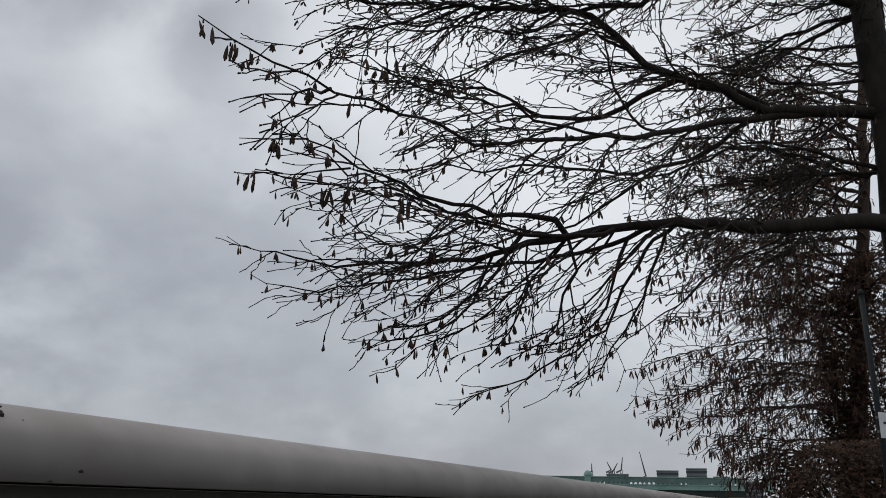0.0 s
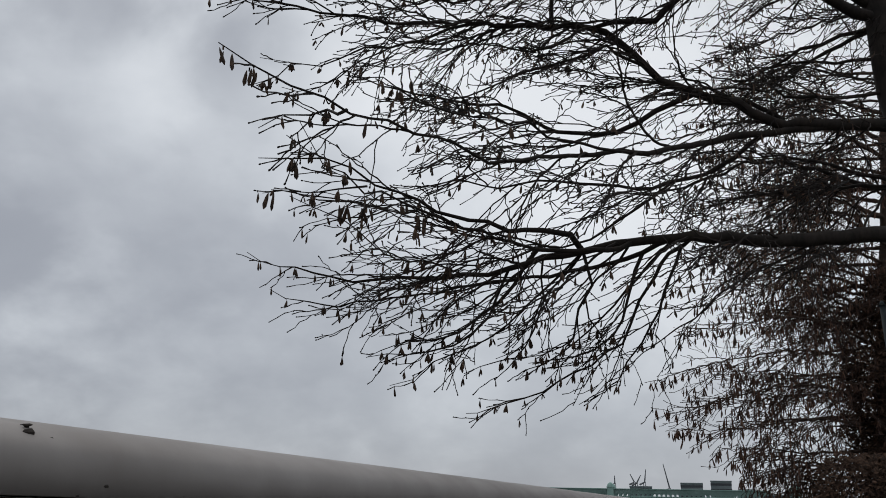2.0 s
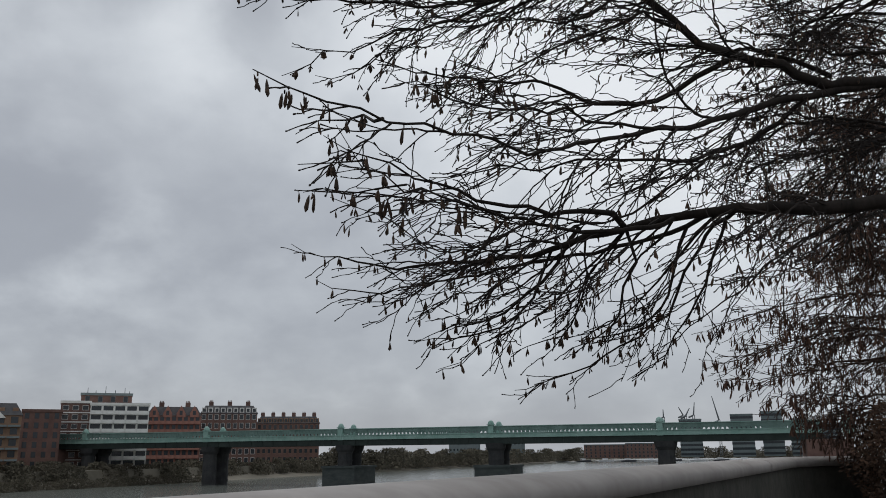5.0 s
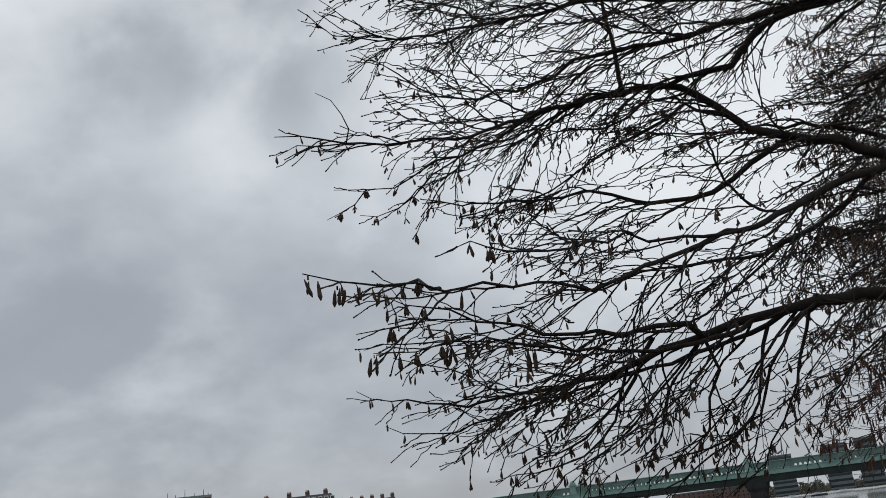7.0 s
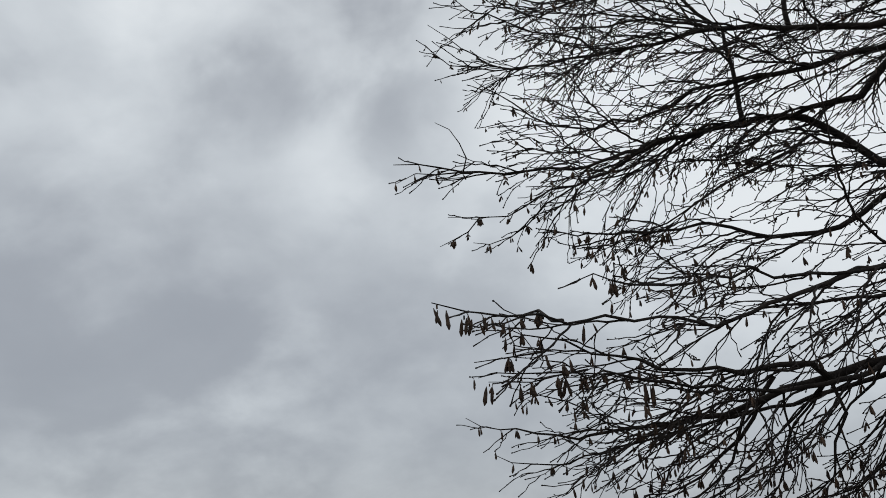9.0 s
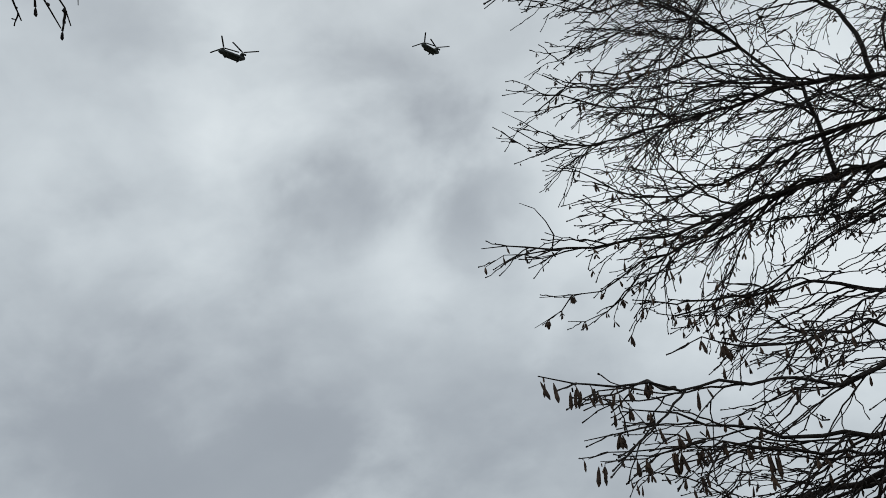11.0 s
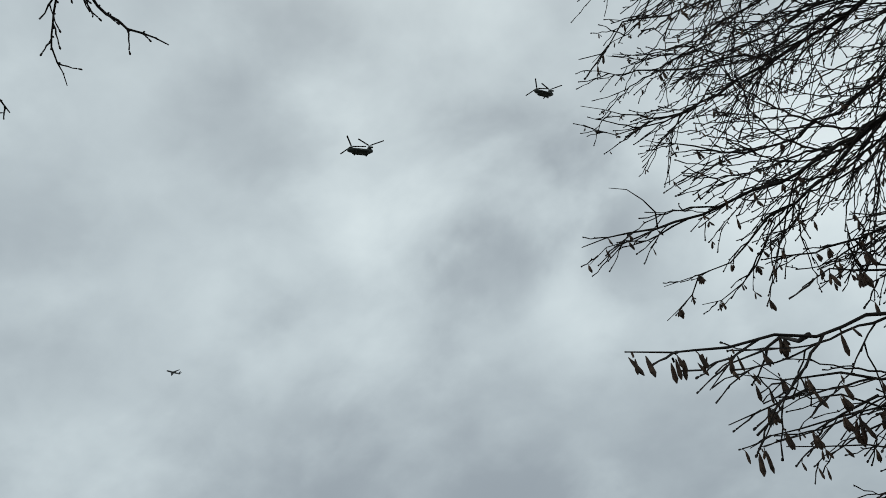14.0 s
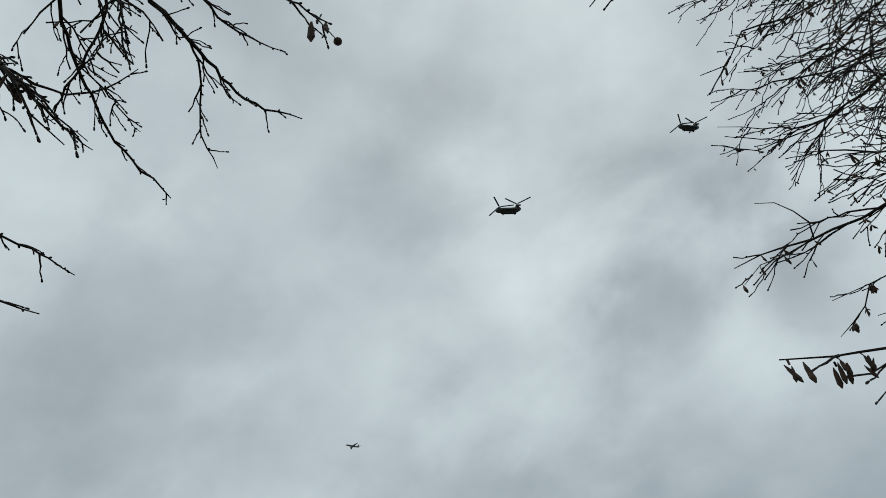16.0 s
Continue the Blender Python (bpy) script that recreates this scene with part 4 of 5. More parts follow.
for y0 in (0.0, 8.4):
    s = Soup()
    # girder in the darkened green that stands for shade under the fascia
    s.box((X0, y0, LOWZ), (X1, y0 + 0.5, DECK))
    for i in range(int((X1 - X0) / 3.6)):
        s.box((X0 + i * 3.6, y0 - 0.12, LOWZ), (X0 + i * 3.6 + 0.2, y0, DECK))
    s.box((X0, y0 - 0.3, LOWZ - 0.12), (X1, y0 + 0.8, LOWZ))
    part("girder", s, SHADE_GREEN, bridge, "riveted plate girder, its shade put into the dark colour")
    s = Soup()
    s.box((X0, y0 - 0.35, DECK), (X1, y0 + 0.85, FASCIA - 0.16))
    for i in range(int((X1 - X0) / 1.8)):
        s.box((X0 + i * 1.8, y0 - 0.42, DECK + 0.05), (X0 + i * 1.8 + 0.12, y0 - 0.35, FASCIA - 0.2))
    s.box((X0, y0 - 0.55, FASCIA - 0.16), (X1, y0 + 0.95, FASCIA))
    part("fascia", s, GREEN, bridge, "pale weathered green fascia")
s = Soup()
# deck underside, coloured as shaded like the girders
s.box((X0, 0.5, LOWZ + 0.3), (X1, 8.4, DECK - 0.2))
part("deck", s, SHADE_GREEN, bridge)
for y0 in (0.1, 8.6):
    s = Soup()
    s.box((X0, y0, FASCIA + 0.72), (X1, y0 + 0.1, TOPZ - 0.16))
    part("parapet_plate", s, DULLGREEN, bridge)
    s = Soup()
    s.box((X0, y0 - 0.2, TOPZ - 0.16), (X1, y0 + 0.3, TOPZ))
    part("top_rail", s, GREEN, bridge)
    lat = Soup()
    i = X0
    while i < X1 - 1.1:
        lat.box((i, y0 - 0.03, FASCIA), (i + 0.42, y0 + 0.13, FASCIA + 0.72))
        lat.box((i + 0.42, y0, FASCIA + 0.52), (i + 0.56, y0 + 0.1, FASCIA + 0.72))
        lat.box((i + 0.96, y0, FASCIA + 0.52), (i + 1.1, y0 + 0.1, FASCIA + 0.72))
        lat.box((i + 0.1, y0 - 0.08, FASCIA + 0.72), (i + 0.3, y0, TOPZ - 0.16))
        i += 1.1
    part("lattice", lat, DULLGREEN, bridge, "close row of small openings", kind="stuff")
for i in range(6):
    for y0 in (-0.3, 8.3):
        s = Soup()
        x = i * LONG
        s.box((x - 0.75, y0, DECK - 0.1), (x + 0.75, y0 + 1.2, 9.4))
        s.box((x - 0.95, y0 - 0.2, 9.4), (x + 0.95, y0 + 1.4, 9.6))
        s.tube([Vector((x, y0 + 0.6, 9.55 + 1.1 * math.sin(k * 0.26))) for k in range(7)], [0.85 * math.cos(k * 0.255) for k in range(7)], 10)
        part("pier_cap", s, GREEN, bridge, "domed green pier cap")
for i in range(0, 5):
    x = i * LONG + 1.0
    if i in (2, 3):
        s = Soup()
        s.box((x - 4.8, -3.0, -8.4), (x + 4.6, 12.0, -1.0))
        s.box((x - 5.1, -3.3, -1.35), (x + 4.9, 12.3, -0.75))
        part("caisson", s, CAISSON, bridge, "heavy dark stone pier base")
    for y0 in (1.2, 7.6):
        s = Soup()
        low = -0.8 if i in (2, 3) else -8.4
        r0 = 2.0
        s.tube([Vector((x, y0, low)), Vector((x, y0, 2.6)), Vector((x, y0, 3.4)), Vector((x, y0, LOWZ + 0.05))], [r0, r0, r0 * 1.25, r0 * 1.4], 14)
        for z in (low + 1.2, low + 3.4):
            s.tube([Vector((x, y0, z)), Vector((x, y0, z + 0.4))], [r0 * 1.08, r0 * 1.08], 14)
        part("pier_column", s, PIER, bridge, smooth=False)
s = Soup()
s.box((-15.5, -1.5, -5.0), (-9, 11, LOWZ - 0.02))
part("abutment", s, BRICK_BROWN, bridge)
s = Soup()
s.box((X1 - 4, -1.5, -3.0), (X1 + 6, 11, LOWZ - 0.02))
part("abutment", s, BRICK_BROWN, bridge)


# ---- far buildings ----
def pane_mesh(w, h):
    s = Soup()
    s.box((-w / 2, -0.04, 0), (w / 2, 0.06, h))
    return s.mesh("pane", GLASS)


def building(label, az0, az1, dist, top, walls, storeys, bays, roof="flat", trim=WHITE, balconies=False, chimneys=0, base=-1.5, deep=14.0, win=(1.2, 1.7), deck=None, skylights=False, courses=False, gablets=0):
    """A block of flats or houses facing the river; its front spans the two bearings at that distance."""
    a, c = toward(az0, 0, dist), toward(az1, 0, dist)
    wide, mid = (c - a).length, (a + c) / 2
    z1 = 2.34 + math.tan(radians(top + 0.15)) * dist
    yaw = math.degrees(math.atan2((c - a).y, (c - a).x))
    root = thing("apartment_building", label, "building", "houses on the far bank", at=pose(mid.x, mid.y, base, 0, 0, yaw))
    h = z1 - base
    body_h = h - (3.2 if roof == "mansard" else 0.8 if roof == "flat" else 0)
    s = Soup()
    s.box((-wide / 2, 0, 0), (wide / 2, deep, body_h))
    part("wall", s, walls, root)
    s = Soup()
    if roof == "mansard":
        k = 1.6
        b0 = len(s.v)
        for z, i in ((body_h, -0.3), (h, k)):
            for x, y in ((-wide / 2 + i, i), (wide / 2 - i, i), (wide / 2 - i, deep - i), (-wide / 2 + i, deep - i)):
                s.v.append(Vector((x, y, z)))
        s.f += [(b0 + 4, b0 + 5, b0 + 6, b0 + 7)] + [(b0 + i, b0 + (i + 1) % 4, b0 + 4 + (i + 1) % 4, b0 + 4 + i) for i in range(4)]
    else:
        s.box((-wide / 2 - 0.25, -0.25, body_h), (wide / 2 + 0.25, deep + 0.25, h))
    part("roof", s, SLATE if roof != "flat" else trim, root)
    step = body_h / storeys
    pane, cell = pane_mesh(*win), wide / bays
    frame_s = Soup()
    frame_s.box((-win[0] / 2 - 0.1, 0.0, -0.14), (win[0] / 2 + 0.1, 0.08, win[1] + 0.1))
    surround = frame_s.mesh("window_frame", trim)
    for f in range(storeys):
        for i in range(bays):
            w = new("window", pane)
            w.parent, w.location = root, (-wide / 2 + cell * (i + 0.5), -0.03, step * f + step * 0.3)
            q = new("window_frame", surround)
            q.parent = w
        if balconies and f:
            for i in range(bays):
                if (i + f) % 2 == 0 or balconies == 2:
                    b2 = Soup()
                    b2.box((-cell * 0.46, -1.5, -0.2), (cell * 0.46, 0.0, 0.0))
                    b2.box((-cell * 0.46, -1.5, 0.0), (cell * 0.46, -1.38, 0.3 if deck else 1.0))
                    o = part("balcony", b2, deck or trim, root)
                    o.location = (-wide / 2 + cell * (i + 0.5), -0.02, step * f + 0.1)
    for i in range(chimneys):
        b2 = Soup()
        x = -wide / 2 + wide * (i + 0.5) / chimneys
        b2.box((x - 0.9, deep * 0.4, h - 1.2), (x + 0.9, deep * 0.4 + 1.4, h + 1.8))
        for k in (-0.5, 0, 0.5):
            b2.tube([Vector((x + k, deep * 0.4 + 0.7, h + 1.7)), Vector((x + k, deep * 0.4 + 0.7, h + 2.4))], [0.17, 0.14], 8)
        part("chimney", b2, BRICK_BROWN, root)
    if courses:
        for f in range(1, storeys):
            b2 = Soup()
            b2.box((-wide / 2 - 0.05, -0.12, step * f - 0.2), (wide / 2 + 0.05, -0.002, step * f + 0.15))
            part("string_course", b2, trim, root, "white band")
    for i in range(gablets):
        x, w = -wide / 2 + wide * (i + 0.5) / gablets, wide / gablets * 0.34
        b2 = Soup()
        b2.v += [Vector(q) for y in (-0.4, 2.6) for q in ((x - w, y, body_h - 0.6), (x + w, y, body_h - 0.6), (x + w, y, body_h + 0.8), (x, y, body_h + 3.6), (x - w, y, body_h + 0.8))]
        b2.f += [(0, 1, 2, 3, 4), (9, 8, 7, 6, 5)] + [(j, 5 + j, 5 + (j + 1) % 5, (j + 1) % 5) for j in range(5)]
        o = part("gablet", b2, walls, root, "pointed brick gable")
        q = part("pane", pane_mesh(1.0, 1.5), GLASS, o)
        q.location = (x, -0.44, body_h + 0.2)
    if roof == "mansard":
        for i in range(0 if gablets else bays):
            b2 = Soup()
            if skylights:
                b2.box((-0.7, 0.35, 0.6), (0.7, 0.85, 1.7))
                o = part("skylight", b2, trim, root, "white framed skylight")
                o.location = (-wide / 2 + cell * (i + 0.5), 0.0, body_h + 0.3)
                continue
            b2.box((-0.9, -0.2, 0), (0.9, 1.6, 2.0))
            o = part("dormer", b2, trim, root)
            o.location = (-wide / 2 + cell * (i + 0.5), 0.15, body_h + 0.3)
            w = part("pane", pane_mesh(1.1, 1.3), GLASS, o)
            w.location = (0, -0.25, 0.35)
    return root


def pediment(root, wide, z, high):
    """A white painted triangular pediment standing on the front wall."""
    s = Soup()
    s.v += [Vector(q) for y in (-0.7, 0.9) for q in ((-wide / 2, y, z), (wide / 2, y, z), (0, y, z + high))]
    s.f += [(0, 1, 2), (5, 4, 3), (0, 3, 4, 1), (1, 4, 5, 2), (2, 5, 3, 0)]
    part("pediment", s, WHITE, root, "white painted triangular pediment")


building("brown brick flats with dark balconies and roof terraces", -34.0, -29.4, 245, 2.35, BRICK_TAN, 6, 6, "flat", BRICK_BROWN, 2, deck=CONCRETE, win=(2.0, 1.6))
gabled = building("brick flats under a slate roof with a small white pediment", -29.4, -26.4, 250, 3.05, BRICK_TAN, 5, 4, "mansard", BRICK_TAN, 2, deck=CONCRETE, win=(1.7, 1.7), skylights=True)
pediment(gabled, 5.6, 2.34 + math.tan(radians(3.05)) * 250 + 1.5 - 3.3, 2.9)
building("dark brick block with a stepped flat roof", -26.4, -24.2, 280, 2.7, BRICK_BROWN, 6, 4, "flat", BRICK_BROWN)
building("brown brick side of the tall flats", -24.3, -22.6, 292, 3.25, BRICK_BROWN, 7, 3, "flat", WHITE, win=(1.6, 1.3), courses=True)
building("white rendered flats with long shadowed balconies", -22.6, -19.1, 290, 3.15, WHITE, 7, 5, "flat", WHITE, 2, win=(2.9, 1.7))
roof_top = building("grey plant room above the white flats", -23.2, -20.2, 300, 3.75, BRICK_BROWN, 8, 4, "flat", CONCRETE, deep=8)
for i, (x, z, hgt) in enumerate(((-6, 0, 1.8), (-3.5, 0, 1.0), (-0.5, 0, 2.4), (2.5, 0, 1.2), (5.5, 0, 2.0), (7.0, 0, 0.9))):
    m = Soup()
    top_z = 2.34 + math.tan(radians(3.9)) * 300 + 1.5
    m.tube([Vector((x, 2, top_z - 0.1)), Vector((x, 2, top_z + hgt))], [0.13, 0.07], 6)
    part("aerial", m, STEEL, roof_top)
building("orange red brick mansion flats under a slate roof", -19.2, -15.9, 322, 2.95, BRICK_RED, 6, 9, "mansard", BRICK_RED, 2, 2, win=(1.3, 1.8), gablets=4)
building("dark red brick mansion block with white window bays", -15.9, -12.3, 350, 3.05, BRICK_BROWN, 6, 9, "mansard", WHITE, 0, 3, win=(1.4, 1.9))
building("long brown mansion terrace with tall chimneys", -12.3, -8.2, 400, 2.35, BRICK_BROWN, 5, 12, "mansard", BRICK_TAN, 0, 6, win=(1.3, 1.8))
for az0, az1, el, d in ((15.7, 17.1, 1.9, 640), (18.9, 20.25, 2.15, 620), (20.75, 22.0, 2.3, 650), (22.4, 23.4, 1.8, 660), (23.8, 25.3, 1.5, 660)):
    building("office block beyond the bridge, grey-green with haze put into its colour", az0, az1, d, el, CONCRETE, 8, 7, "flat", CONCRETE, deep=18, win=(2.2, 1.6))
# muted wall colours stand in for haze over the far reach
for az0, az1, el, d in ((0.5, 2.6, 1.35, 700), (3.2, 5.6, 1.2, 720), (9.5, 12.2, 0.35, 800), (12.2, 14.5, 0.42, 780)):
    building("low building on the far reach, its colour dulled for haze", az0, az1, d, el, BRICK_BROWN if az0 > 9 else CONCRETE, 4, 9, "flat", CONCRETE, deep=16, base=-3)


def crane(az, el, dist, lean, long):
    p = toward(az, 0, dist)
    root = thing("tower_crane", "thin grey construction crane above the far roofs", "crane", "cranes on the skyline", at=pose(p.x, p.y, -1.5))
    m, j = Soup(), Soup()
    top = 2.34 + math.tan(radians(el)) * dist + 1.5
    for dx in (-0.8, 0.8):
        m.tube([Vector((dx, 0, 0)), Vector((dx, 0, top))], [0.3, 0.3], 4)
    for k in range(int(top / 2)):
        m.tube([Vector((-0.8, 0, 2 * k)), Vector((0.8, 0, 2 * k + 2))], [0.15, 0.15], 4)
    part("mast", m, STEEL, root)
    j.tube([Vector((-4, 0, top - 2)), Vector((0, 0, top)), Vector((long * math.sin(radians(lean)), 0, top + long * math.cos(radians(lean))))], [0.8, 0.7, 0.3], 5)
    part("jib", j, STEEL, root)


crane(14.75, 2.2, 700, 0, 6)
crane(16.0, 2.3, 700, -28, 7)
crane(16.15, 2.25, 700, 30, 7)
crane(16.65, 2.3, 700, 8, 10)
crane(18.2, 1.95, 700, -13, 19)


# ---- far woods along both banks ----
def woods(name, label, spots, seed):
    """Bare tree tops in the distance: countless small flakes."""
    r = random.Random(seed)
    s = Soup()
    for az, dist, foot, top in spots:
        c = toward(az, 0, dist)
        for _ in range(520):
            a, e = r.uniform(0, 6.28), r.random()
            w = (top - foot) * 0.75 * math.sqrt(r.random()) * (1.1 - 0.7 * e)
            p = Vector((c.x + math.cos(a) * w, c.y + math.sin(a) * w, foot + (top - foot) * e ** 1.25))
            u = Vector((r.gauss(0, 1), r.gauss(0, 1), r.gauss(0, 1))).normalized() * (top - foot) * 0.085
            v = u.orthogonal() * 0.7
            b0 = len(s.v)
            s.v += [p - u, p + v, p + u]
            s.f.append((b0, b0 + 1, b0 + 2))
    tagged(new(name, s.mesh(name, WOOD_FAR)), label, "trees", kind="stuff")


rr = random.Random(11)
spots = []
az = -31.0
while az < 9.0:
    bank = 196 / max(0.12, -(0.922 * math.sin(radians(az)) - 0.387 * math.cos(radians(az))))
    d = min(bank, 760) - rr.uniform(2, 12)
    spots.append((az, d, -4.6, rr.uniform(-0.6, 1.2) if az < -8 else rr.uniform(2.0, 5.5)))
    az += rr.uniform(0.28, 0.5) if az < -8 else rr.uniform(0.2, 0.4)
for i in range(40):
    a2 = -31 + i * 0.42
    d = 180 / -(0.922 * math.sin(radians(a2)) - 0.387 * math.cos(radians(a2)))
    spots.append((a2, d + rr.uniform(-2, 2), -6.3, rr.uniform(-4.2, -3.0)))
woods("bank_trees", "low winter shrubs and bare trees along the far bank", spots, 21)
spots = [(a * 0.32 + 7 + rr.uniform(-0.1, 0.1), rr.uniform(840, 980), -4, rr.uniform(3, 7)) for a in range(58)]
woods("reach_trees", "bare trees along the far reach beyond the bridge", spots, 22)


# ---- boats ----
def boat(az, dist, long, label, mat, mast=0.0, turn=0.0):
    p = toward(az, 0, dist)
    root = thing("moored_boat", label, "boat", "moored boats", at=pose(p.x, p.y, WATER, 0, 0, -az + turn))
    h = Soup()
    k, w = 8, long * 0.16
    for z, f in ((-0.25, 0.7), (long * 0.10, 1.0)):
        for i in range(k):
            u = i / (k - 1)
            h.v.append(Vector(((u - 0.5) * long, w * f * (1 - (2 * u - 0.8) ** 4 * 0.45) * (0.1 if u == 1 else 1), z + (0.04 * long * u * u if z > 0 else 0))))
        for i in range(k):
            u = 1 - i / (k - 1)
            h.v.append(Vector(((u - 0.5) * long, -w * f * (1 - (2 * u - 0.8) ** 4 * 0.45) * (0.1 if u == 1 else 1), z + (0.04 * long * u * u if z > 0 else 0))))
    n2 = 2 * k
    h.f += [(i, (i + 1) % n2, n2 + (i + 1) % n2, n2 + i) for i in range(n2)] + [tuple(range(n2, 2 * n2))]
    part("hull", h, mat, root)
    c = Soup()
    c.box((-long * 0.25, -w * 0.6, long * 0.10), (long * 0.12, w * 0.6, long * 0.21))
    c.box((-long * 0.28, -w * 0.7, long * 0.21), (long * 0.15, w * 0.7, long * 0.23))
    part("cabin", c, SIGN, root)
    if mast:
        m = Soup()
        m.tube([Vector((0, 0, long * 0.2)), Vector((0, 0, mast))], [0.09, 0.05], 6)
        m.tube([Vector((-long * 0.3, 0, long * 0.32)), Vector((0, 0, long * 0.32))], [0.06, 0.06], 6)
        part("mast", m, SIGN, root)


boat(12.8, 380, 8, "small dark cabin boat on the river", HULL)
boat(15.9, 470, 6, "small dark boat beyond the bridge pier", HULL)
boat(20.5, 400, 5, "low grey dinghy on the water", HULL)
boat(-3.4, 560, 11, "white cabin cruiser by the far foreshore", SIGN)
for az, d, ms in ((23.2, 190, 0), (23.9, 230, 9.5), (24.6, 250, 9), (25.2, 200, 0)):
    boat(az, d, 9, "moored sailing boat with a bare mast" if ms else "dark moored workboat near the bank", HULL, ms)
boat(24.5, 165, 8, "red-hulled boat moored near the bank", HULL_RED)
for i in range(9):
    boat(8.0 + i * 1.45, 760 + 14 * (i % 3), 13, "pale houseboat moored along the far reach", HULL if i % 2 else SIGN)


# ---- aircraft ----
def helicopter(m, label, fore, aft):
    """Tandem-rotor transport helicopter; +x is its nose."""
    root = thing("helicopter", label, "helicopter", "helicopters in the sky", at=m)
    body = Soup()
    line = [(-7.4, 1.5, 0.5), (-7.0, 1.1, 1.1), (-5.0, 0.3, 1.55), (-2, 0, 1.6), (3, 0, 1.6), (5.5, -0.05, 1.55), (7.0, -0.25, 1.25), (7.9, -0.5, 0.75), (8.2, -0.6, 0.2)]
    body.tube([Vector((x, 0, z)) for x, z, r in line], [r for x, z, r in line], 14)
    part("fuselage", body, HELI, root, "dark green fuselage", True)
    for x0, x1, top, nm in ((-7.6, -4.2, 4.3, "aft"), (4.2, 6.6, 2.4, "fore")):
        p = Soup()
        p.tube([Vector(((x0 + x1) / 2 + 0.3, 0, 0.8)), Vector(((x0 + x1) / 2, 0, top * 0.7)), Vector(((x0 + x1) / 2 - 0.3, 0, top))], [1.5, 1.15, 0.6], 10)
        part("pylon", p, HELI, root, smooth=True)
        hub = Soup()
        hx = (x0 + x1) / 2 - 0.3
        hub.tube([Vector((hx, 0, top - 0.1)), Vector((hx, 0, top + 0.7))], [0.35, 0.4], 8)
        hb = part("rotor_hub", hub, ROTOR, root)
        for k in range(3):
            a = radians((fore if nm == "fore" else aft) + k * 120)
            bl = Soup()
            d = Vector((math.cos(a), math.sin(a), 0.07))
            e = Vector((-math.sin(a), math.cos(a), 0)) * 0.42
            o = Vector((hx, 0, top + 0.5))
            b0 = len(bl.v)
            for f in (0.6, 9.0):
                q = o + d * f
                bl.v += [q - e, q + e, q + e + Vector((0, 0, 0.16)), q - e + Vector((0, 0, 0.16))]
            bl.f += [(b0, b0 + 1, b0 + 2, b0 + 3), (b0 + 7, b0 + 6, b0 + 5, b0 + 4)] + [(b0 + i, b0 + 4 + i, b0 + 4 + (i + 1) % 4, b0 + (i + 1) % 4) for i in range(4)]
            part("rotor_blade", bl, ROTOR, hb)
    for sgn in (-1, 1):
        t = Soup()
        t.tube([Vector((-5, sgn * 1.65, -0.7)), Vector((-4.2, sgn * 1.75, -0.75)), Vector((4.0, sgn * 1.75, -0.75)), Vector((4.8, sgn * 1.65, -0.7))], [0.2, 0.6, 0.6, 0.2], 8)
        part("sponson", t, HELI, root, smooth=True)
        e = Soup()
        e.tube([Vector((-7.3, sgn * 1.9, 2.1)), Vector((-7.0, sgn * 1.9, 2.1)), Vector((-4.8, sgn * 1.8, 2.0))], [0.4, 0.55, 0.5], 8)
        part("engine", e, HELI, root)
        for x in (-3.6, 3.6):
            w = Soup()
            w.tube([Vector((x, sgn * 1.5, -1.0)), Vector((x, sgn * 1.6, -1.75))], [0.13, 0.13], 6)
            w.tube([Vector((x, sgn * 1.45, -1.8)), Vector((x, sgn * 1.85, -1.8))], [0.38, 0.38], 10)
            part("wheel", w, ROTOR, root)


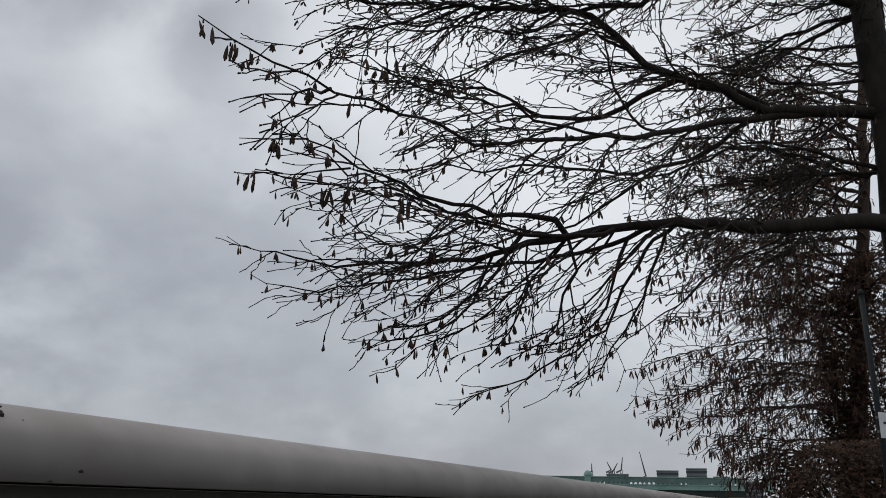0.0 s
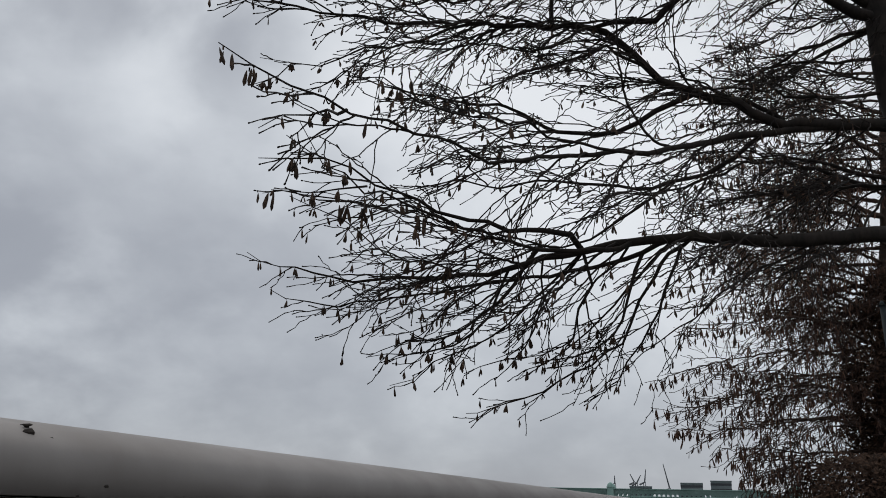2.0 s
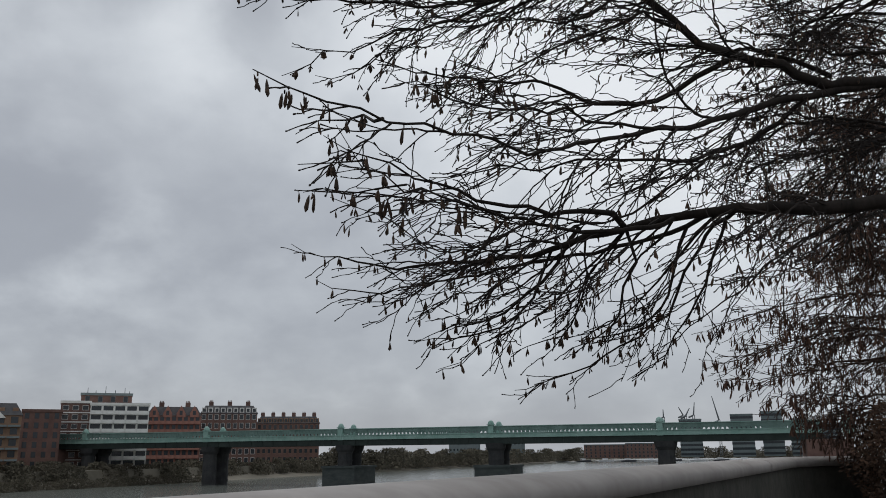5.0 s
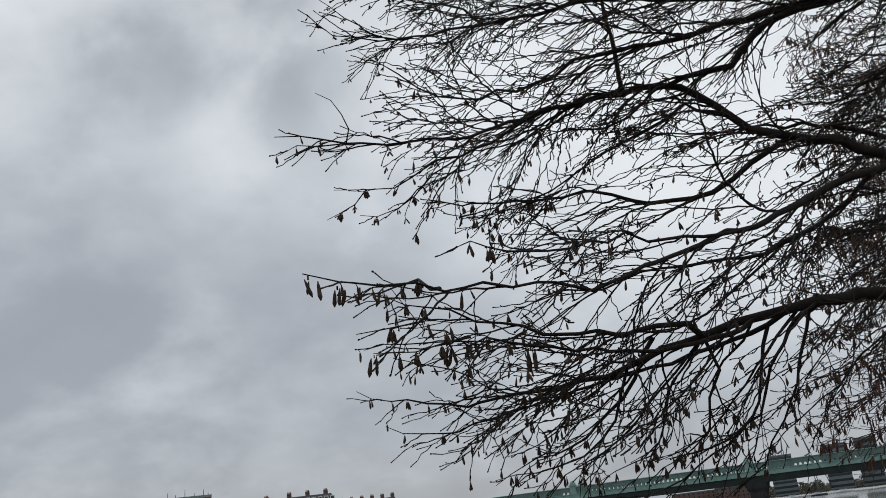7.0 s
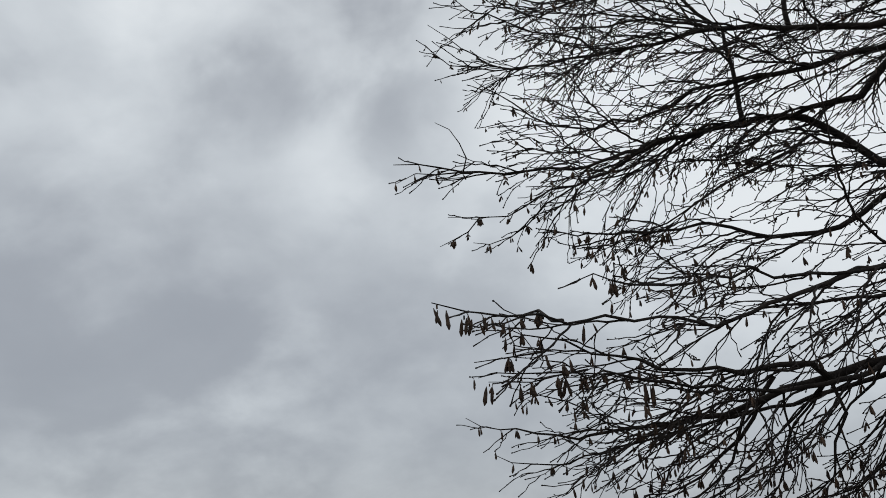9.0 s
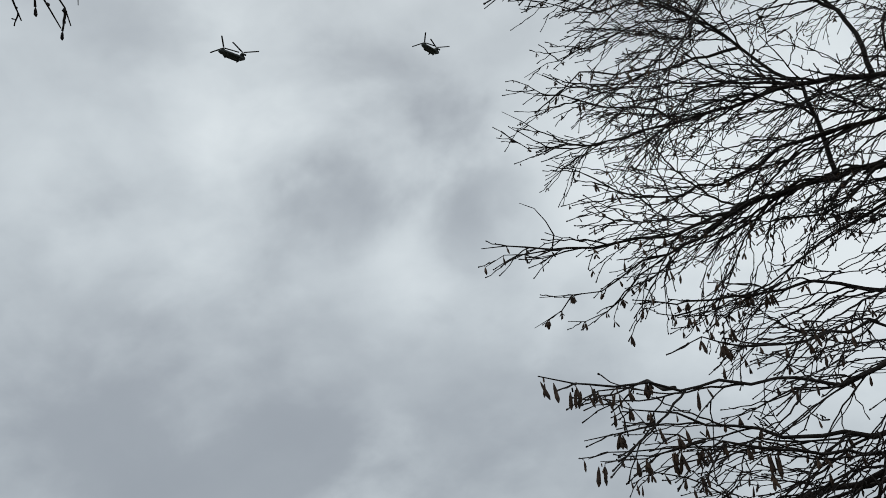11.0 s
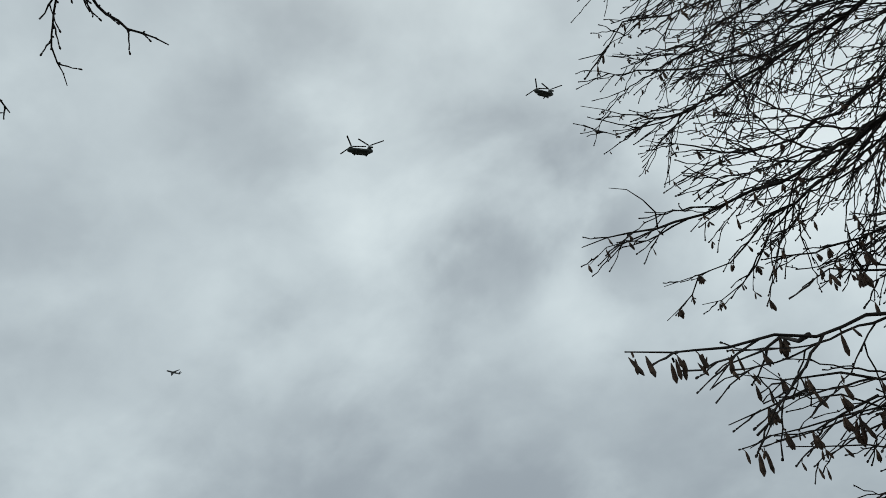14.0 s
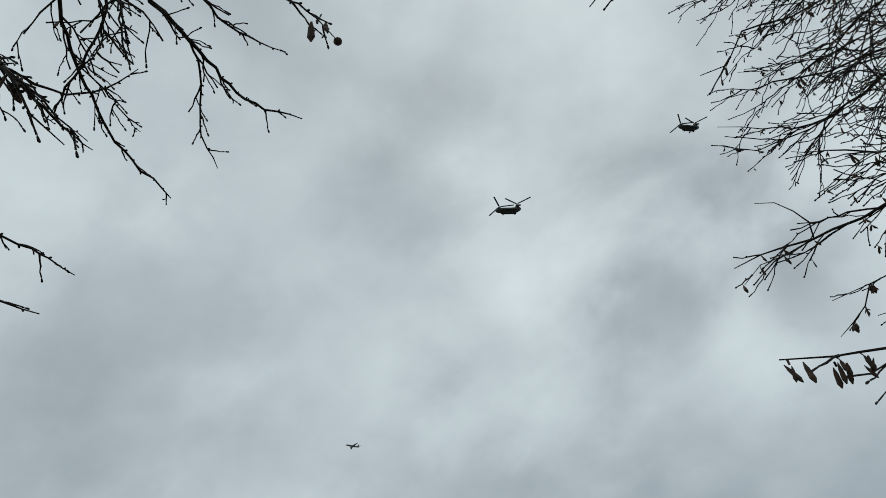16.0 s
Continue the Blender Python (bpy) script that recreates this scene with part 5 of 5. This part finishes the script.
def aeroplane(m):
    root = thing("airliner", "small distant airliner under the clouds", "aeroplane", at=m)
    b2 = Soup()
    b2.tube([Vector((x, 0, z)) for x, z in ((-19, 0.9), (-13, 0.4), (-6, 0), (12, 0), (16.5, -0.2), (18.5, -0.6))], [0.3, 1.4, 2.0, 2.0, 1.5, 0.25], 12)
    part("fuselage", b2, AIRLINER, root, smooth=True)

    def slab(name, pts, thick):
        s = Soup()
        for z in (0, thick):
            s.v += [Vector(p) + Vector((0, 0, z)) for p in pts]
        s.f += [(3, 2, 1, 0), (4, 5, 6, 7)] + [(i, (i + 1) % 4, 4 + (i + 1) % 4, 4 + i) for i in range(4)]
        part(name, s, AIRLINER, root)

    for sgn in (-1, 1):
        slab("wing", [(5, sgn * 1.5, -0.9), (-2.5, sgn * 1.5, -0.9), (-6, sgn * 17, 0.5), (-4.2, sgn * 17, 0.5)], 0.35)
        slab("tailplane", [(-14, sgn * 0.8, 1), (-17, sgn * 0.8, 1), (-19, sgn * 6, 1.4), (-17.5, sgn * 6, 1.4)], 0.25)
        e = Soup()
        e.tube([Vector((3.5, sgn * 5.5, -2)), Vector((2.5, sgn * 5.5, -2)), Vector((-0.5, sgn * 5.5, -2))], [0.9, 1.05, 0.7], 10)
        part("engine", e, AIRLINER, root)
    f = Soup()
    f.v += [Vector(p) for p in ((-12.5, -0.15, 1.6), (-17.5, -0.15, 1.6), (-19, -0.1, 7.4), (-17, -0.1, 7.4), (-12.5, 0.15, 1.6), (-17.5, 0.15, 1.6), (-19, 0.1, 7.4), (-17, 0.1, 7.4))]
    f.f += [(3, 2, 1, 0), (4, 5, 6, 7)] + [(i, (i + 1) % 4, 4 + (i + 1) % 4, 4 + i) for i in range(4)]
    part("fin", f, AIRLINER, root)


p = toward(-32.6, 41.0, 480)
helicopter(pose(p.x, p.y, p.z, 0, 2, 238), "dark twin-rotor helicopter flying under low cloud", 57, 27)
p = toward(-15.2, 41.4, 560)
helicopter(pose(p.x, p.y, p.z, 0, 2, 244), "second dark twin-rotor helicopter following behind", 50, 20)
p = toward(-49.3, 27.5, 2050)
aeroplane(pose(p.x, p.y, p.z, 0, -2, 262))
